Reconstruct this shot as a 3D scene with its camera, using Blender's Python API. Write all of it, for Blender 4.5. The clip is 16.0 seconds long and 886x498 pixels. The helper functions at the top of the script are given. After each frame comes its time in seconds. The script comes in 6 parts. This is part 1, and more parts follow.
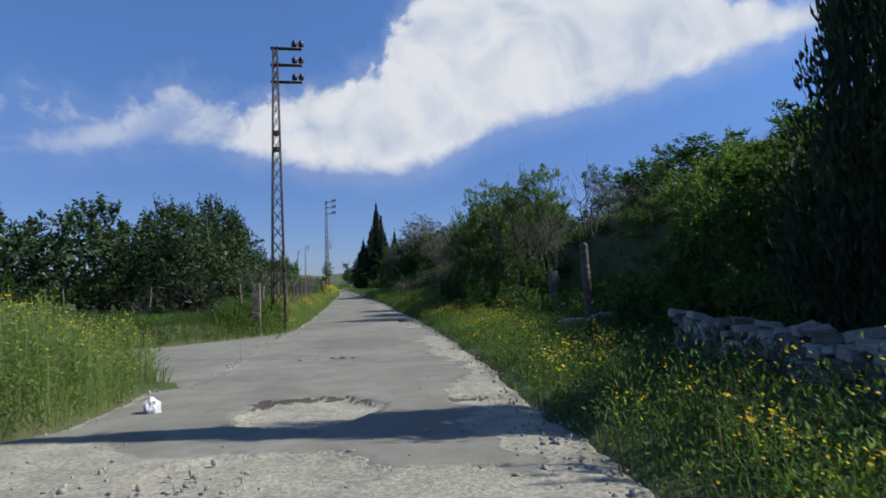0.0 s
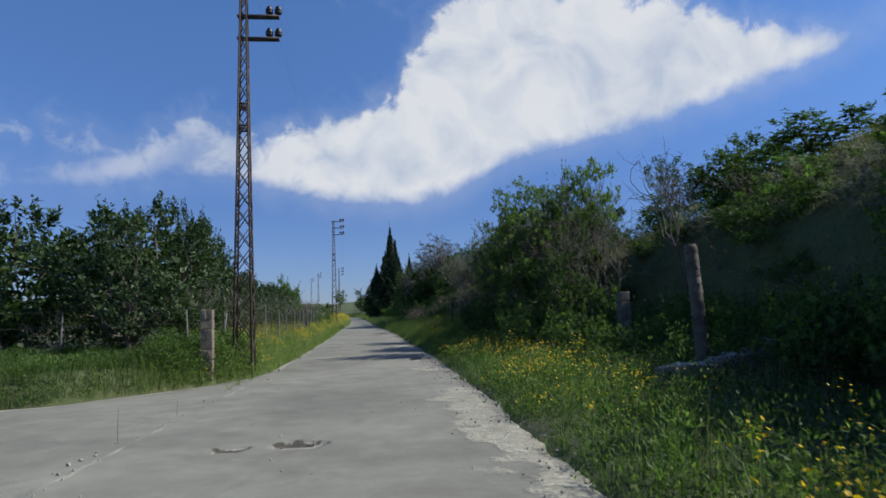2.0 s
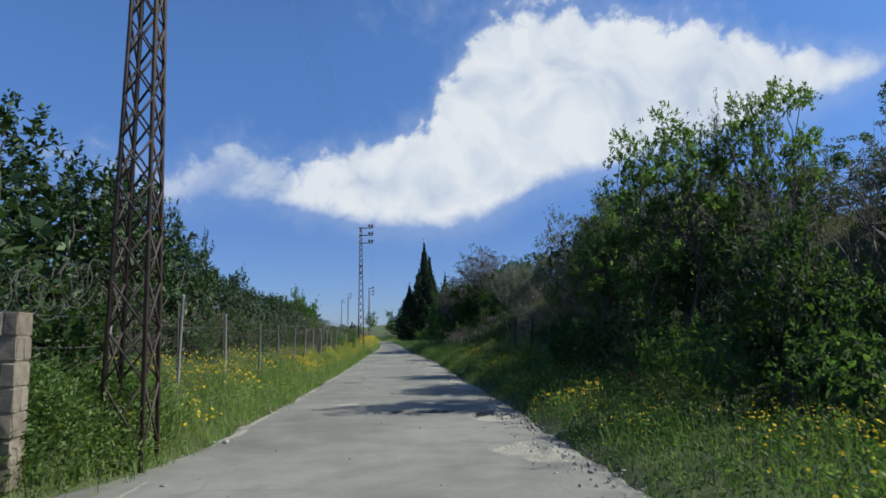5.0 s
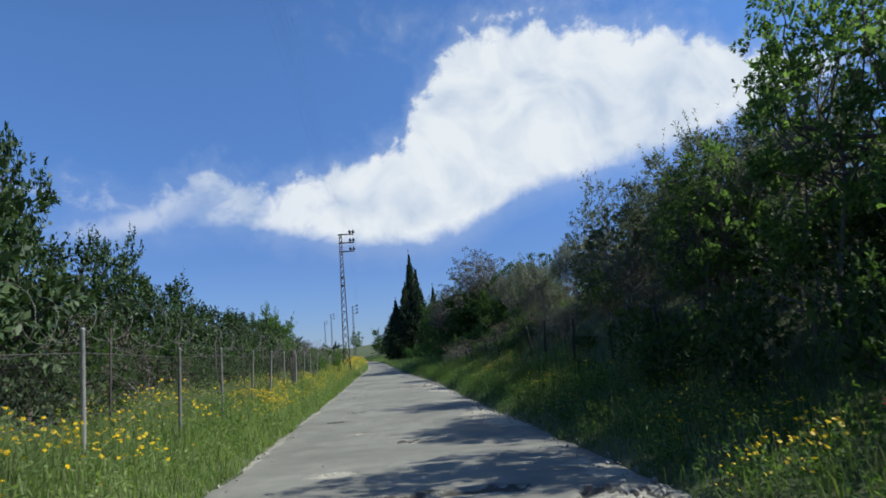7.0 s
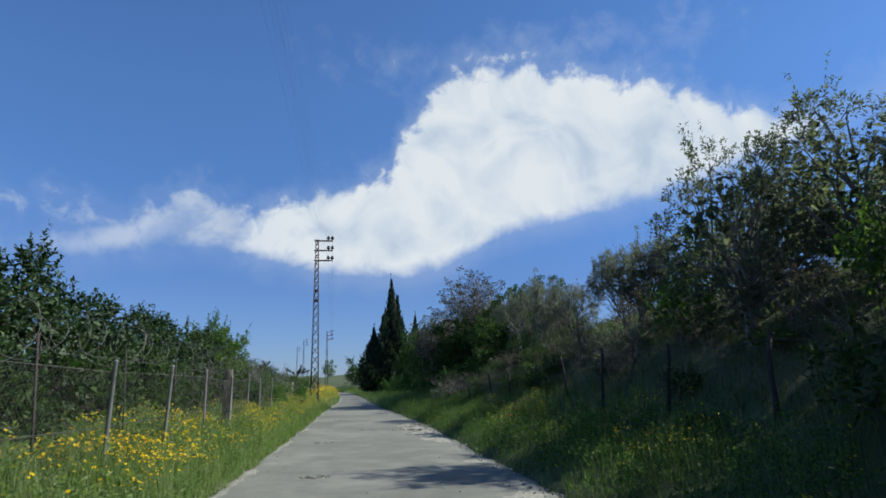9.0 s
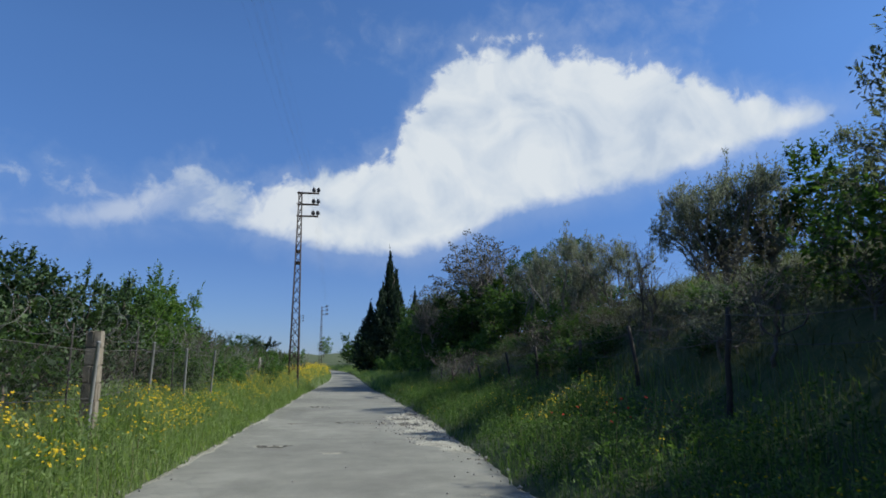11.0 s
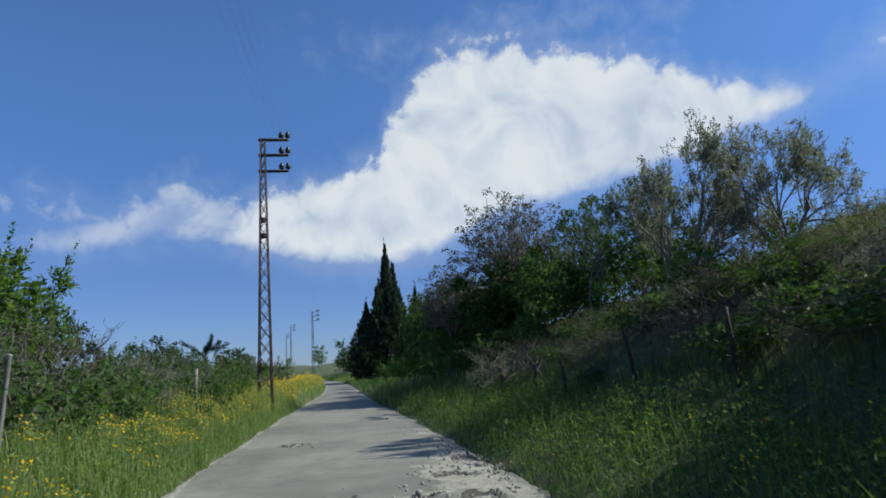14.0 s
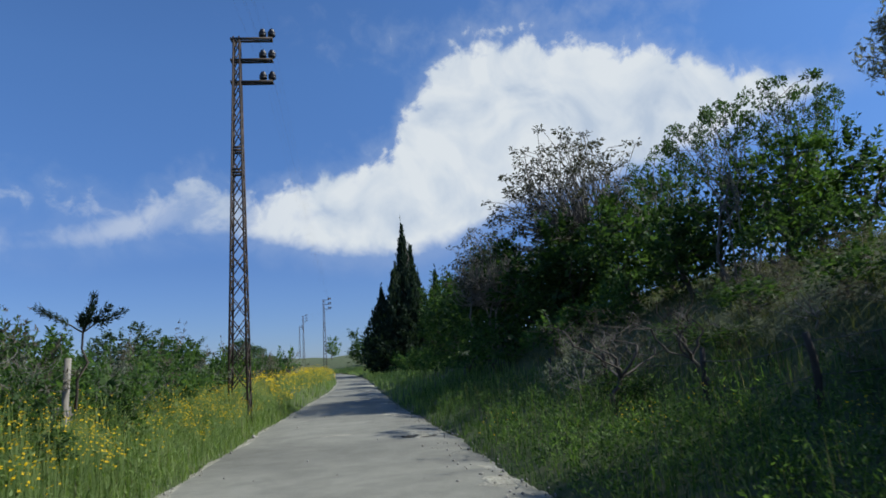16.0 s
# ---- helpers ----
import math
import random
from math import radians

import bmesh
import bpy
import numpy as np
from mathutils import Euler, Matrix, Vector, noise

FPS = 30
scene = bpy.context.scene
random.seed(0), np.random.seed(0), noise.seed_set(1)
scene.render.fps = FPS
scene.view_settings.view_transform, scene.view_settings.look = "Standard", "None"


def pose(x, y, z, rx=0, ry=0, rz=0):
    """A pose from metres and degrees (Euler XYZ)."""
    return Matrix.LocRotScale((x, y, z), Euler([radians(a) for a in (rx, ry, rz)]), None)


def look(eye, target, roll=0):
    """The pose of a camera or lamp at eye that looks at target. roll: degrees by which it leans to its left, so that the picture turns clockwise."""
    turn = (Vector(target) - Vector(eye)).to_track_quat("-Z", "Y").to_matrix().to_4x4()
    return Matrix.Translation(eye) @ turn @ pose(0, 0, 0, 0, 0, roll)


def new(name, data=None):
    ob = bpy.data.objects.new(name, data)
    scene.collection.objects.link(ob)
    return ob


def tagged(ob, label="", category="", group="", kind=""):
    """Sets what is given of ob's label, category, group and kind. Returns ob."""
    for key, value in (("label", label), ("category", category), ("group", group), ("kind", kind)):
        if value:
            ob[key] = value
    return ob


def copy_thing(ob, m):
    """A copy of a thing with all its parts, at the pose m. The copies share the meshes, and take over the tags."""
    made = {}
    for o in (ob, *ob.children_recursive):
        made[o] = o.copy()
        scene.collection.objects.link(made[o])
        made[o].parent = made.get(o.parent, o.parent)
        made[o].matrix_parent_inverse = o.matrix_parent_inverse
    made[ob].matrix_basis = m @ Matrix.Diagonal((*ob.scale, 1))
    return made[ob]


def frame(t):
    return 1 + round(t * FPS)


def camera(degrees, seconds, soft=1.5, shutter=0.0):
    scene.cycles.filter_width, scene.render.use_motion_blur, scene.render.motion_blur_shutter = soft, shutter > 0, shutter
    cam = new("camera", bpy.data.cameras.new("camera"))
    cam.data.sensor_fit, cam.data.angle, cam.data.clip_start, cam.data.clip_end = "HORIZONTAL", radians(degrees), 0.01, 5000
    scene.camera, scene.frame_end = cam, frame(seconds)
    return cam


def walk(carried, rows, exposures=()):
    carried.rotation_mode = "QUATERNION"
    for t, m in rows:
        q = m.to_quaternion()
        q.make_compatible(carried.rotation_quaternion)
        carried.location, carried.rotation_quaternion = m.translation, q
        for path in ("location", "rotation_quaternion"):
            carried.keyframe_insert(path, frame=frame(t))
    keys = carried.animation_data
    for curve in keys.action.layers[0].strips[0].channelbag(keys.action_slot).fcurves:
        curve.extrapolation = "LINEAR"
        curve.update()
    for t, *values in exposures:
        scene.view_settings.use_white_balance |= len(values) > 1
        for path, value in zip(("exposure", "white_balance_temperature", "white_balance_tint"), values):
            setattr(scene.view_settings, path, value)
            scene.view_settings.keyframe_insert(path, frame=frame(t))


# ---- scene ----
cam = camera(68.07, 16.0, soft=1.7, shutter=0.15)
PATH = [  # seconds, eye, tilt, roll, turn
    (0, -0.000, 0.000, 1.574, 93.06, 1.63, -7.14),
    (0.5, 0.166, 1.833, 1.544, 93.10, 1.36, -7.93),
    (1, 0.330, 3.608, 1.532, 93.29, 1.06, -8.10),
    (1.5, 0.479, 5.269, 1.506, 94.62, 1.01, -7.08),
    (2, 0.568, 6.964, 1.513, 95.56, 1.75, -5.74),
    (2.5, 0.647, 8.622, 1.492, 97.56, -3.21, -4.65),
    (3, 0.700, 10.343, 1.486, 99.71, 4.73, -3.95),
    (3.5, 0.652, 12.189, 1.486, 98.23, 1.97, -5.45),
    (4, 0.554, 14.023, 1.456, 97.11, 0.32, -3.19),
    (6.5, 0.012, 22.146, 1.435, 98.97, 3.29, -4.18),
    (7, -0.133, 23.959, 1.441, 99.07, 4.42, -4.23),
    (7.5, -0.249, 25.842, 1.440, 101.16, 3.18, -4.51),
    (8, -0.366, 27.736, 1.464, 101.85, 2.47, -5.01),
    (8.5, -0.429, 29.624, 1.448, 101.68, 1.72, -6.11),
    (9, -0.408, 31.519, 1.439, 101.96, 1.21, -6.51),
    (11.5, 0.221, 39.826, 1.460, 100.00, -0.09, -6.60),
    (12, 0.189, 41.475, 1.455, 99.87, 1.29, -5.58),
    (12.5, 0.152, 43.199, 1.443, 100.42, 2.08, -5.32),
    (13, 0.109, 44.990, 1.448, 100.10, 2.29, -4.84),
    (13.5, 0.034, 46.785, 1.437, 99.99, 2.50, -6.80),
    (14, 0.017, 48.618, 1.446, 100.57, 3.55, -6.82),
    (14.5, -0.005, 50.588, 1.471, 100.60, 3.42, -6.86),
    (15, -0.014, 52.561, 1.470, 100.17, 2.64, -6.06),
    (15.5, -0.019, 54.537, 1.474, 100.06, 3.07, -5.81),
    (16, 0.000, 56.581, 1.489, 100.00, 3.58, -5.53),
]
walk(cam, [(row[0], pose(*row[1:])) for row in PATH],
     exposures=[(0, 0.19, 6500, 10), (1.5, 0.17, 6500, 10), (2.5, 0.13, 6450, 9), (3.5, 0.22, 6400, 8), (4, 0.22, 6400, 7), (6.5, 0.35, 6400, 7), (8, 0.30, 6350, 5), (9, 0.25, 6350, 5), (11.5, 0.19, 6350, 6), (16, 0.19, 6350, 6)])

# ---- world and sun ----
SUN_AZ, SUN_EL = 93.0, 42.0          # degrees from +y towards +x, and above the horizon
world = bpy.data.worlds.new("sky")
scene.world = world
world.use_nodes = True


class Graph:
    """Short hand for wiring shader nodes."""

    def __init__(self, tree):
        self.t = tree

    def node(self, kind, **sets):
        n = self.t.nodes.new(kind)
        if "operation" in sets:
            n.operation, n.use_clamp = sets["operation"], sets["use_clamp"]
        if "data_type" in sets:
            n.data_type, n.blend_type = sets["data_type"], sets["blend_type"]
        if "interpolation_type" in sets:
            n.interpolation_type = sets["interpolation_type"]
        if "sky_type" in sets:
            n.sky_type, n.sun_disc = sets["sky_type"], sets["sun_disc"]
        if "attribute_name" in sets:
            n.attribute_name = sets["attribute_name"]
        if "feature" in sets:
            n.feature = sets["feature"]
        return n

    def put(self, socket, v):
        if isinstance(v, bpy.types.NodeSocket):
            self.t.links.new(v, socket)
        else:
            socket.default_value = v

    def math(self, op, a, b=0.0, c=0.0, clamp=False):
        n = self.node("ShaderNodeMath", operation=op, use_clamp=clamp)
        for s, v in zip(n.inputs, (a, b, c)):
            self.put(s, v)
        return n.outputs[0]

    def noise(self, vec, scale, detail=4.0, rough=0.55, distort=0.0):
        n = self.node("ShaderNodeTexNoise")
        self.put(n.inputs["Vector"], vec)
        n.inputs["Scale"].default_value = scale
        n.inputs["Detail"].default_value = detail
        n.inputs["Roughness"].default_value = rough
        n.inputs["Distortion"].default_value = distort
        return n.outputs["Fac"]

    def ramp(self, fac, stops):
        n = self.node("ShaderNodeValToRGB")
        self.put(n.inputs[0], fac)
        e = n.color_ramp.elements
        while len(e) < len(stops):
            e.new(0.5)
        for el, (p, c) in zip(e, stops):
            el.position = p
            el.color = (*c, 1) if len(c) == 3 else c
        return n.outputs[0]

    def mix(self, fac, a, b, blend="MIX"):
        n = self.node("ShaderNodeMix", data_type="RGBA", blend_type=blend)
        self.put(n.inputs["Factor"], fac)
        for s, v in ((n.inputs[6], a), (n.inputs[7], b)):
            self.put(s, (*v, 1) if isinstance(v, tuple) and len(v) == 3 else v)
        return n.outputs[2]

    def smooth(self, v, lo, hi):
        n = self.node("ShaderNodeMapRange", interpolation_type="SMOOTHSTEP")
        self.put(n.inputs[0], v)
        n.inputs[1].default_value, n.inputs[2].default_value = lo, hi
        return n.outputs[0]


g = Graph(world.node_tree)
world.node_tree.nodes.clear()
sky = g.node("ShaderNodeTexSky", sky_type="NISHITA", sun_disc=False)
sky.sun_elevation, sky.sun_rotation = radians(SUN_EL), radians(SUN_AZ)
sky.air_density, sky.dust_density, sky.ozone_density, sky.altitude = 1.0, 0.15, 3.5, 50
tc = g.node("ShaderNodeTexCoord")
way = tc.outputs["Generated"]
sep = g.node("ShaderNodeSeparateXYZ")
g.put(sep.inputs[0], way)
DEG = 180 / math.pi
az = g.math("MULTIPLY", g.math("ARCTAN2", sep.outputs[0], sep.outputs[1]), DEG)
el = g.math("MULTIPLY", g.math("ARCSINE", sep.outputs[2]), DEG)
# one long bright cloud bank between an upper and a lower rim, each (azimuth, elevation), and loose wisps
UPPER = [(-30, 11.0), (-24, 11.9), (-19.5, 13.8), (-15.3, 16.2), (-12.5, 15.6), (-9.5, 14.7), (-5.4, 16.6), (-1.4, 17.4), (2.0, 18.8), (4.0, 22.8), (6.4, 25.6), (10, 27.2), (16, 27.2), (22, 25.8), (27.5, 24.4), (30.5, 22.0), (33.5, 21.2), (38, 19.6)]
LOWER = [(-30, 9.8), (-25, 10.2), (-21.5, 10.6), (-17.4, 11.6), (-13.4, 12.0), (-9.2, 11.1), (-3.5, 9.9), (2.5, 9.5), (6.5, 10.2), (9.8, 11.6), (12, 13.0), (17, 14.0), (24, 15.2), (31, 16.7), (36, 17.6), (40, 19.4)]
WISPS = [(-26.0, 14.1, 2.8, 0.5, -8), (-26.6, 11.5, 3.0, 0.6, 3), (13.5, 28.0, 3.0, 0.4, 0),
         (48.0, 21.0, 4.0, 1.0, 5), (80, 30, 14, 4, 4), (-100, 22, 20, 5, 0), (150, 26, 24, 6, 3)]


def rim(points):
    u = g.math("DIVIDE", g.math("ADD", az, 40.0), 90.0, clamp=True)
    return g.math("MULTIPLY", g.ramp(u, [((a + 40) / 90, (e / 40,) * 3) for a, e in points]), 40.0)


field = g.math("SMOOTH_MIN", g.math("SUBTRACT", rim(UPPER), el), g.math("SUBTRACT", el, rim(LOWER)), 0.8)
ends = g.math("MULTIPLY", g.math("SUBTRACT", 34.0, g.math("ABSOLUTE", g.math("SUBTRACT", az, 5.0))), 0.5)
field = g.math("SMOOTH_MIN", field, ends, 1.0)
for ca, ce, ra, re, tilt in WISPS:
    dx = g.math("SUBTRACT", az, ca)
    dy = g.math("SUBTRACT", el, ce)
    c, s = math.cos(radians(tilt)), math.sin(radians(tilt))
    u = g.math("DIVIDE", g.math("ADD", g.math("MULTIPLY", dx, c), g.math("MULTIPLY", dy, s)), ra)
    v = g.math("DIVIDE", g.math("SUBTRACT", g.math("MULTIPLY", dy, c), g.math("MULTIPLY", dx, s)), re)
    r = g.math("SQRT", g.math("ADD", g.math("MULTIPLY", u, u), g.math("MULTIPLY", v, v)))
    d = g.math("MULTIPLY", g.math("SUBTRACT", 1.0, r), min(re, 4.0))
    field = g.math("SMOOTH_MAX", field, d, 0.6)
n1 = g.noise(way, 15.0, 7.0, 0.56, 0.6)
n2 = g.noise(way, 34.0, 6.0, 0.58, 0.4)
edge = g.math("ADD", g.math("MULTIPLY", g.math("SUBTRACT", n1, 0.5), 4.8), g.math("MULTIPLY", g.math("SUBTRACT", n2, 0.5), 4.4))
edge_amount = g.math("ADD", 0.30, g.math("MULTIPLY", g.smooth(g.math("SUBTRACT", el, rim(LOWER)), 0.5, 5.0), 0.70))
dense = g.math("ADD", field, g.math("MULTIPLY", edge, edge_amount))
mask = g.smooth(dense, -0.55, 1.35)
thin = g.math("MULTIPLY", g.smooth(dense, -2.6, 1.2), 0.20)
tail = g.math("ADD", 0.42, g.math("MULTIPLY", g.smooth(az, -26.0, -4.0), 0.58))
gaps = g.math("MULTIPLY", g.smooth(az, 2.0, -12.0), g.smooth(n1, 0.56, 0.40))
tail = g.math("MULTIPLY", tail, g.math("SUBTRACT", 1.0, g.math("MULTIPLY", gaps, 0.42)))
cover = g.math("MULTIPLY", g.math("MAXIMUM", g.math("MULTIPLY", mask, 0.95), thin), tail)
shade = g.math("ADD", g.math("MULTIPLY", g.noise(way, 9.0, 5.0, 0.50, 0.7), 0.88), g.math("MULTIPLY", n2, 0.12))
cloud_col = g.ramp(shade, [(0.36, (0.60, 0.68, 0.82)), (0.46, (0.76, 0.815, 0.905)), (0.57, (0.90, 0.925, 0.965))])
sky_bg = g.node("ShaderNodeBackground")
tint = g.mix(1.0, sky.outputs[0], (0.71, 0.93, 1.26), "MULTIPLY")
low = g.ramp(g.math("DIVIDE", el, 90.0, clamp=True), [(0.0, (0.66, 0.61, 0.74)), (0.10, (0.70, 0.66, 0.75)), (0.17, (0.84, 0.83, 0.88)), (0.28, (1, 1, 1))])
tint = g.mix(1.0, tint, low, "MULTIPLY")
g.put(sky_bg.inputs[0], tint)
sky_bg.inputs[1].default_value = 0.096
cloud_bg = g.node("ShaderNodeBackground")
g.put(cloud_bg.inputs[0], cloud_col)
cloud_bg.inputs[1].default_value = 0.74
blend = g.node("ShaderNodeMixShader")
g.put(blend.inputs[0], cover)
world.node_tree.links.new(sky_bg.outputs[0], blend.inputs[1])
world.node_tree.links.new(cloud_bg.outputs[0], blend.inputs[2])
out = g.node("ShaderNodeOutputWorld")
world.node_tree.links.new(blend.outputs[0], out.inputs[0])

sun = new("sun", bpy.data.lights.new("sun", "SUN"))
sun.data.energy, sun.data.angle, sun.data.color = 4.7, radians(0.53), (1.0, 0.975, 0.93)
_a, _e = radians(SUN_AZ), radians(SUN_EL)
sun.matrix_world = look((60 * math.sin(_a) * math.cos(_e), 60 * math.cos(_a) * math.cos(_e), 60 * math.sin(_e)), (0, 0, 0))


# ---- materials ----
def material(name):
    m = bpy.data.materials.new(name)
    m.use_nodes = True
    gr = Graph(m.node_tree)
    bsdf = m.node_tree.nodes["Principled BSDF"]
    return m, gr, bsdf


def place(gr):
    return gr.node("ShaderNodeNewGeometry").outputs["Position"]


def bumped(gr, bsdf, height, strength=0.4, dist=0.02):
    b = gr.node("ShaderNodeBump")
    b.inputs["Strength"].default_value, b.inputs["Distance"].default_value = strength, dist
    gr.put(b.inputs["Height"], height)
    gr.put(bsdf.inputs["Normal"], b.outputs[0])


def leaf_material(name, dark, mid, light, glow=0.35, gloss=0.45, through_tint=(1.5, 1.7, 0.7), sheen=0.15):
    """Leaves: every leaf its own tone, some light comes through."""
    m, gr, bsdf = material(name)
    geo = gr.node("ShaderNodeNewGeometry")
    pick = geo.outputs["Random Per Island"]
    patch = gr.noise(geo.outputs["Position"], 0.7, 2.0)
    f = gr.math("ADD", gr.math("MULTIPLY", pick, 0.6), gr.math("MULTIPLY", patch, 0.45))
    col = gr.ramp(f, [(0.15, dark), (0.5, mid), (0.9, light)])
    gr.put(bsdf.inputs["Base Color"], col)
    bsdf.inputs["Roughness"].default_value = gloss
    bsdf.inputs["Specular IOR Level"].default_value = sheen
    tr = gr.node("ShaderNodeBsdfTranslucent")
    gr.put(tr.inputs[0], gr.mix(1.0, col, through_tint, "MULTIPLY"))
    mx = gr.node("ShaderNodeMixShader")
    mx.inputs[0].default_value = glow
    m.node_tree.links.new(bsdf.outputs[0], mx.inputs[1])
    m.node_tree.links.new(tr.outputs[0], mx.inputs[2])
    m.node_tree.links.new(mx.outputs[0], m.node_tree.nodes["Material Output"].inputs[0])
    return m


def plain(name, stops, scale=6.0, rough=0.85, bump=0.4, fine=60.0, metal=0.0, dist=0.01):
    """A mottled solid: broad stains and fine grain."""
    m, gr, bsdf = material(name)
    tcn = gr.node("ShaderNodeTexCoord")
    p = tcn.outputs["Object"]
    big = gr.noise(p, scale, 5.0, 0.6)
    small = gr.noise(p, fine, 4.0, 0.65)
    rnd = gr.node("ShaderNodeObjectInfo").outputs["Random"]
    f = gr.math("ADD", gr.math("MULTIPLY", big, 0.65), gr.math("ADD", gr.math("MULTIPLY", small, 0.3), gr.math("MULTIPLY", gr.math("SUBTRACT", rnd, 0.5), 0.18)))
    gr.put(bsdf.inputs["Base Color"], gr.ramp(f, stops))
    bsdf.inputs["Roughness"].default_value, bsdf.inputs["Metallic"].default_value = rough, metal
    bumped(gr, bsdf, gr.math("ADD", gr.math("MULTIPLY", small, 0.5), big), bump, dist)
    return m


M_CITRUS = leaf_material("citrus_leaf", (0.010, 0.023, 0.009), (0.030, 0.060, 0.021), (0.115, 0.160, 0.072), 0.16, 0.52, sheen=0.20)
M_FRESH = leaf_material("fresh_leaf", (0.028, 0.058, 0.016), (0.068, 0.122, 0.031), (0.150, 0.220, 0.066), 0.42, 0.5)
M_BUSH = leaf_material("bush_leaf", (0.026, 0.054, 0.020), (0.060, 0.108, 0.038), (0.122, 0.182, 0.066), 0.50, 0.6)
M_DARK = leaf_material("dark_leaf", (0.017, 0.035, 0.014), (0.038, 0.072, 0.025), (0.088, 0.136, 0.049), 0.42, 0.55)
M_PAD = leaf_material("pad_leaf", (0.034, 0.060, 0.024), (0.074, 0.122, 0.048), (0.150, 0.212, 0.090), 0.60, 0.5)
M_BROWN = leaf_material("brown_tuft_leaf", (0.034, 0.036, 0.026), (0.066, 0.066, 0.046), (0.12, 0.118, 0.082), 0.28, 0.6, (1.45, 1.5, 1.05))
M_OLIVE = leaf_material("olive_leaf", (0.064, 0.074, 0.058), (0.138, 0.152, 0.120), (0.265, 0.28, 0.225), 0.50, 0.5, (1.45, 1.5, 1.05))
M_DENSE = leaf_material("dense_grey_leaf", (0.038, 0.050, 0.034), (0.084, 0.100, 0.064), (0.170, 0.188, 0.130), 0.56, 0.55, (1.45, 1.5, 1.05))
M_DRYLEAF = leaf_material("dry_leaf", (0.052, 0.046, 0.038), (0.105, 0.094, 0.074), (0.18, 0.16, 0.12), 0.25, 0.7, (1.45, 1.5, 1.05))
M_CYPRESS = leaf_material("cypress_leaf", (0.013, 0.024, 0.018), (0.026, 0.044, 0.029), (0.050, 0.070, 0.042), 0.2, 0.7)
M_GRASS = leaf_material("grass_blade", (0.080, 0.128, 0.044), (0.165, 0.230, 0.080), (0.28, 0.335, 0.145), 0.46, 0.55)
M_BANKGRASS = leaf_material("bank_grass_blade", (0.024, 0.050, 0.015), (0.068, 0.118, 0.033), (0.165, 0.225, 0.082), 0.45, 0.6)
M_HERB = leaf_material("herb_leaf", (0.018, 0.040, 0.012), (0.056, 0.106, 0.028), (0.19, 0.27, 0.095), 0.4, 0.6)
M_HILLGRASS = leaf_material("hill_grass_blade", (0.044, 0.050, 0.023), (0.088, 0.098, 0.044), (0.165, 0.168, 0.084), 0.34, 0.55)
M_STRAW = leaf_material("straw_stem", (0.11, 0.10, 0.055), (0.19, 0.17, 0.095), (0.28, 0.25, 0.15), 0.3, 0.6)
M_YELLOW = leaf_material("yellow_petal", (0.52, 0.31, 0.006), (0.67, 0.45, 0.010), (0.78, 0.58, 0.028), 0.3, 0.5)
M_POPPY = leaf_material("poppy_petal", (0.42, 0.020, 0.012), (0.55, 0.035, 0.018), (0.66, 0.060, 0.030), 0.3, 0.5, (1.2, 0.8, 0.8))
M_BARK = plain("bark", [(0.25, (0.045, 0.036, 0.028)), (0.55, (0.11, 0.092, 0.072)), (0.8, (0.20, 0.175, 0.145))], 5, 0.9, 0.8, 40)
M_PALEBARK = plain("pale_bark", [(0.25, (0.10, 0.088, 0.075)), (0.55, (0.20, 0.18, 0.155)), (0.8, (0.33, 0.30, 0.27))], 6, 0.9, 0.8, 45)
M_PALM = plain("palm_bark", [(0.25, (0.055, 0.048, 0.040)), (0.55, (0.12, 0.105, 0.088)), (0.8, (0.20, 0.18, 0.155))], 6, 0.95, 0.9, 45)
M_STONE = plain("limestone", [(0.25, (0.16, 0.145, 0.125)), (0.5, (0.32, 0.30, 0.265)), (0.8, (0.48, 0.455, 0.41))], 5, 0.92, 0.7, 45)
# darker limestone: the shade on wall, terrace and pillar is in its colour
M_SHADESTONE = plain("shaded_limestone", [(0.25, (0.05, 0.048, 0.038)), (0.5, (0.13, 0.124, 0.10)), (0.8, (0.28, 0.265, 0.23))], 5, 0.92, 0.8, 45)
M_CONCRETE = plain("weathered_concrete", [(0.25, (0.10, 0.09, 0.075)), (0.5, (0.21, 0.19, 0.16)), (0.8, (0.38, 0.35, 0.30))], 7, 0.9, 0.6, 60)
M_PLASTER = plain("crumbling_plaster", [(0.25, (0.095, 0.078, 0.056)), (0.5, (0.20, 0.17, 0.125)), (0.8, (0.36, 0.32, 0.25))], 7, 0.95, 0.9, 40)
M_WOOD = plain("old_wood", [(0.25, (0.022, 0.018, 0.015)), (0.55, (0.05, 0.042, 0.035)), (0.8, (0.10, 0.085, 0.07))], 8, 0.9, 0.7, 50)
M_STEEL = plain("galvanised_steel", [(0.25, (0.15, 0.15, 0.145)), (0.5, (0.28, 0.28, 0.265)), (0.8, (0.42, 0.41, 0.39))], 5, 0.6, 0.25, 40, 0.4)
M_RUST = plain("rusted_lattice_steel", [(0.25, (0.024, 0.019, 0.016)), (0.5, (0.060, 0.043, 0.034)), (0.8, (0.125, 0.094, 0.075))], 3, 0.75, 0.3, 40, 0.2)
M_WIRE = plain("dull_wire", [(0.3, (0.055, 0.050, 0.045)), (0.7, (0.13, 0.12, 0.11))], 5, 0.7, 0.1, 30, 0.2)
M_COIL = plain("weathered_wire", [(0.3, (0.09, 0.085, 0.078)), (0.7, (0.20, 0.19, 0.175))], 5, 0.65, 0.1, 30, 0.3)
M_CERAMIC = plain("brown_ceramic", [(0.3, (0.010, 0.009, 0.011)), (0.7, (0.028, 0.022, 0.024))], 5, 0.45, 0.1, 30)
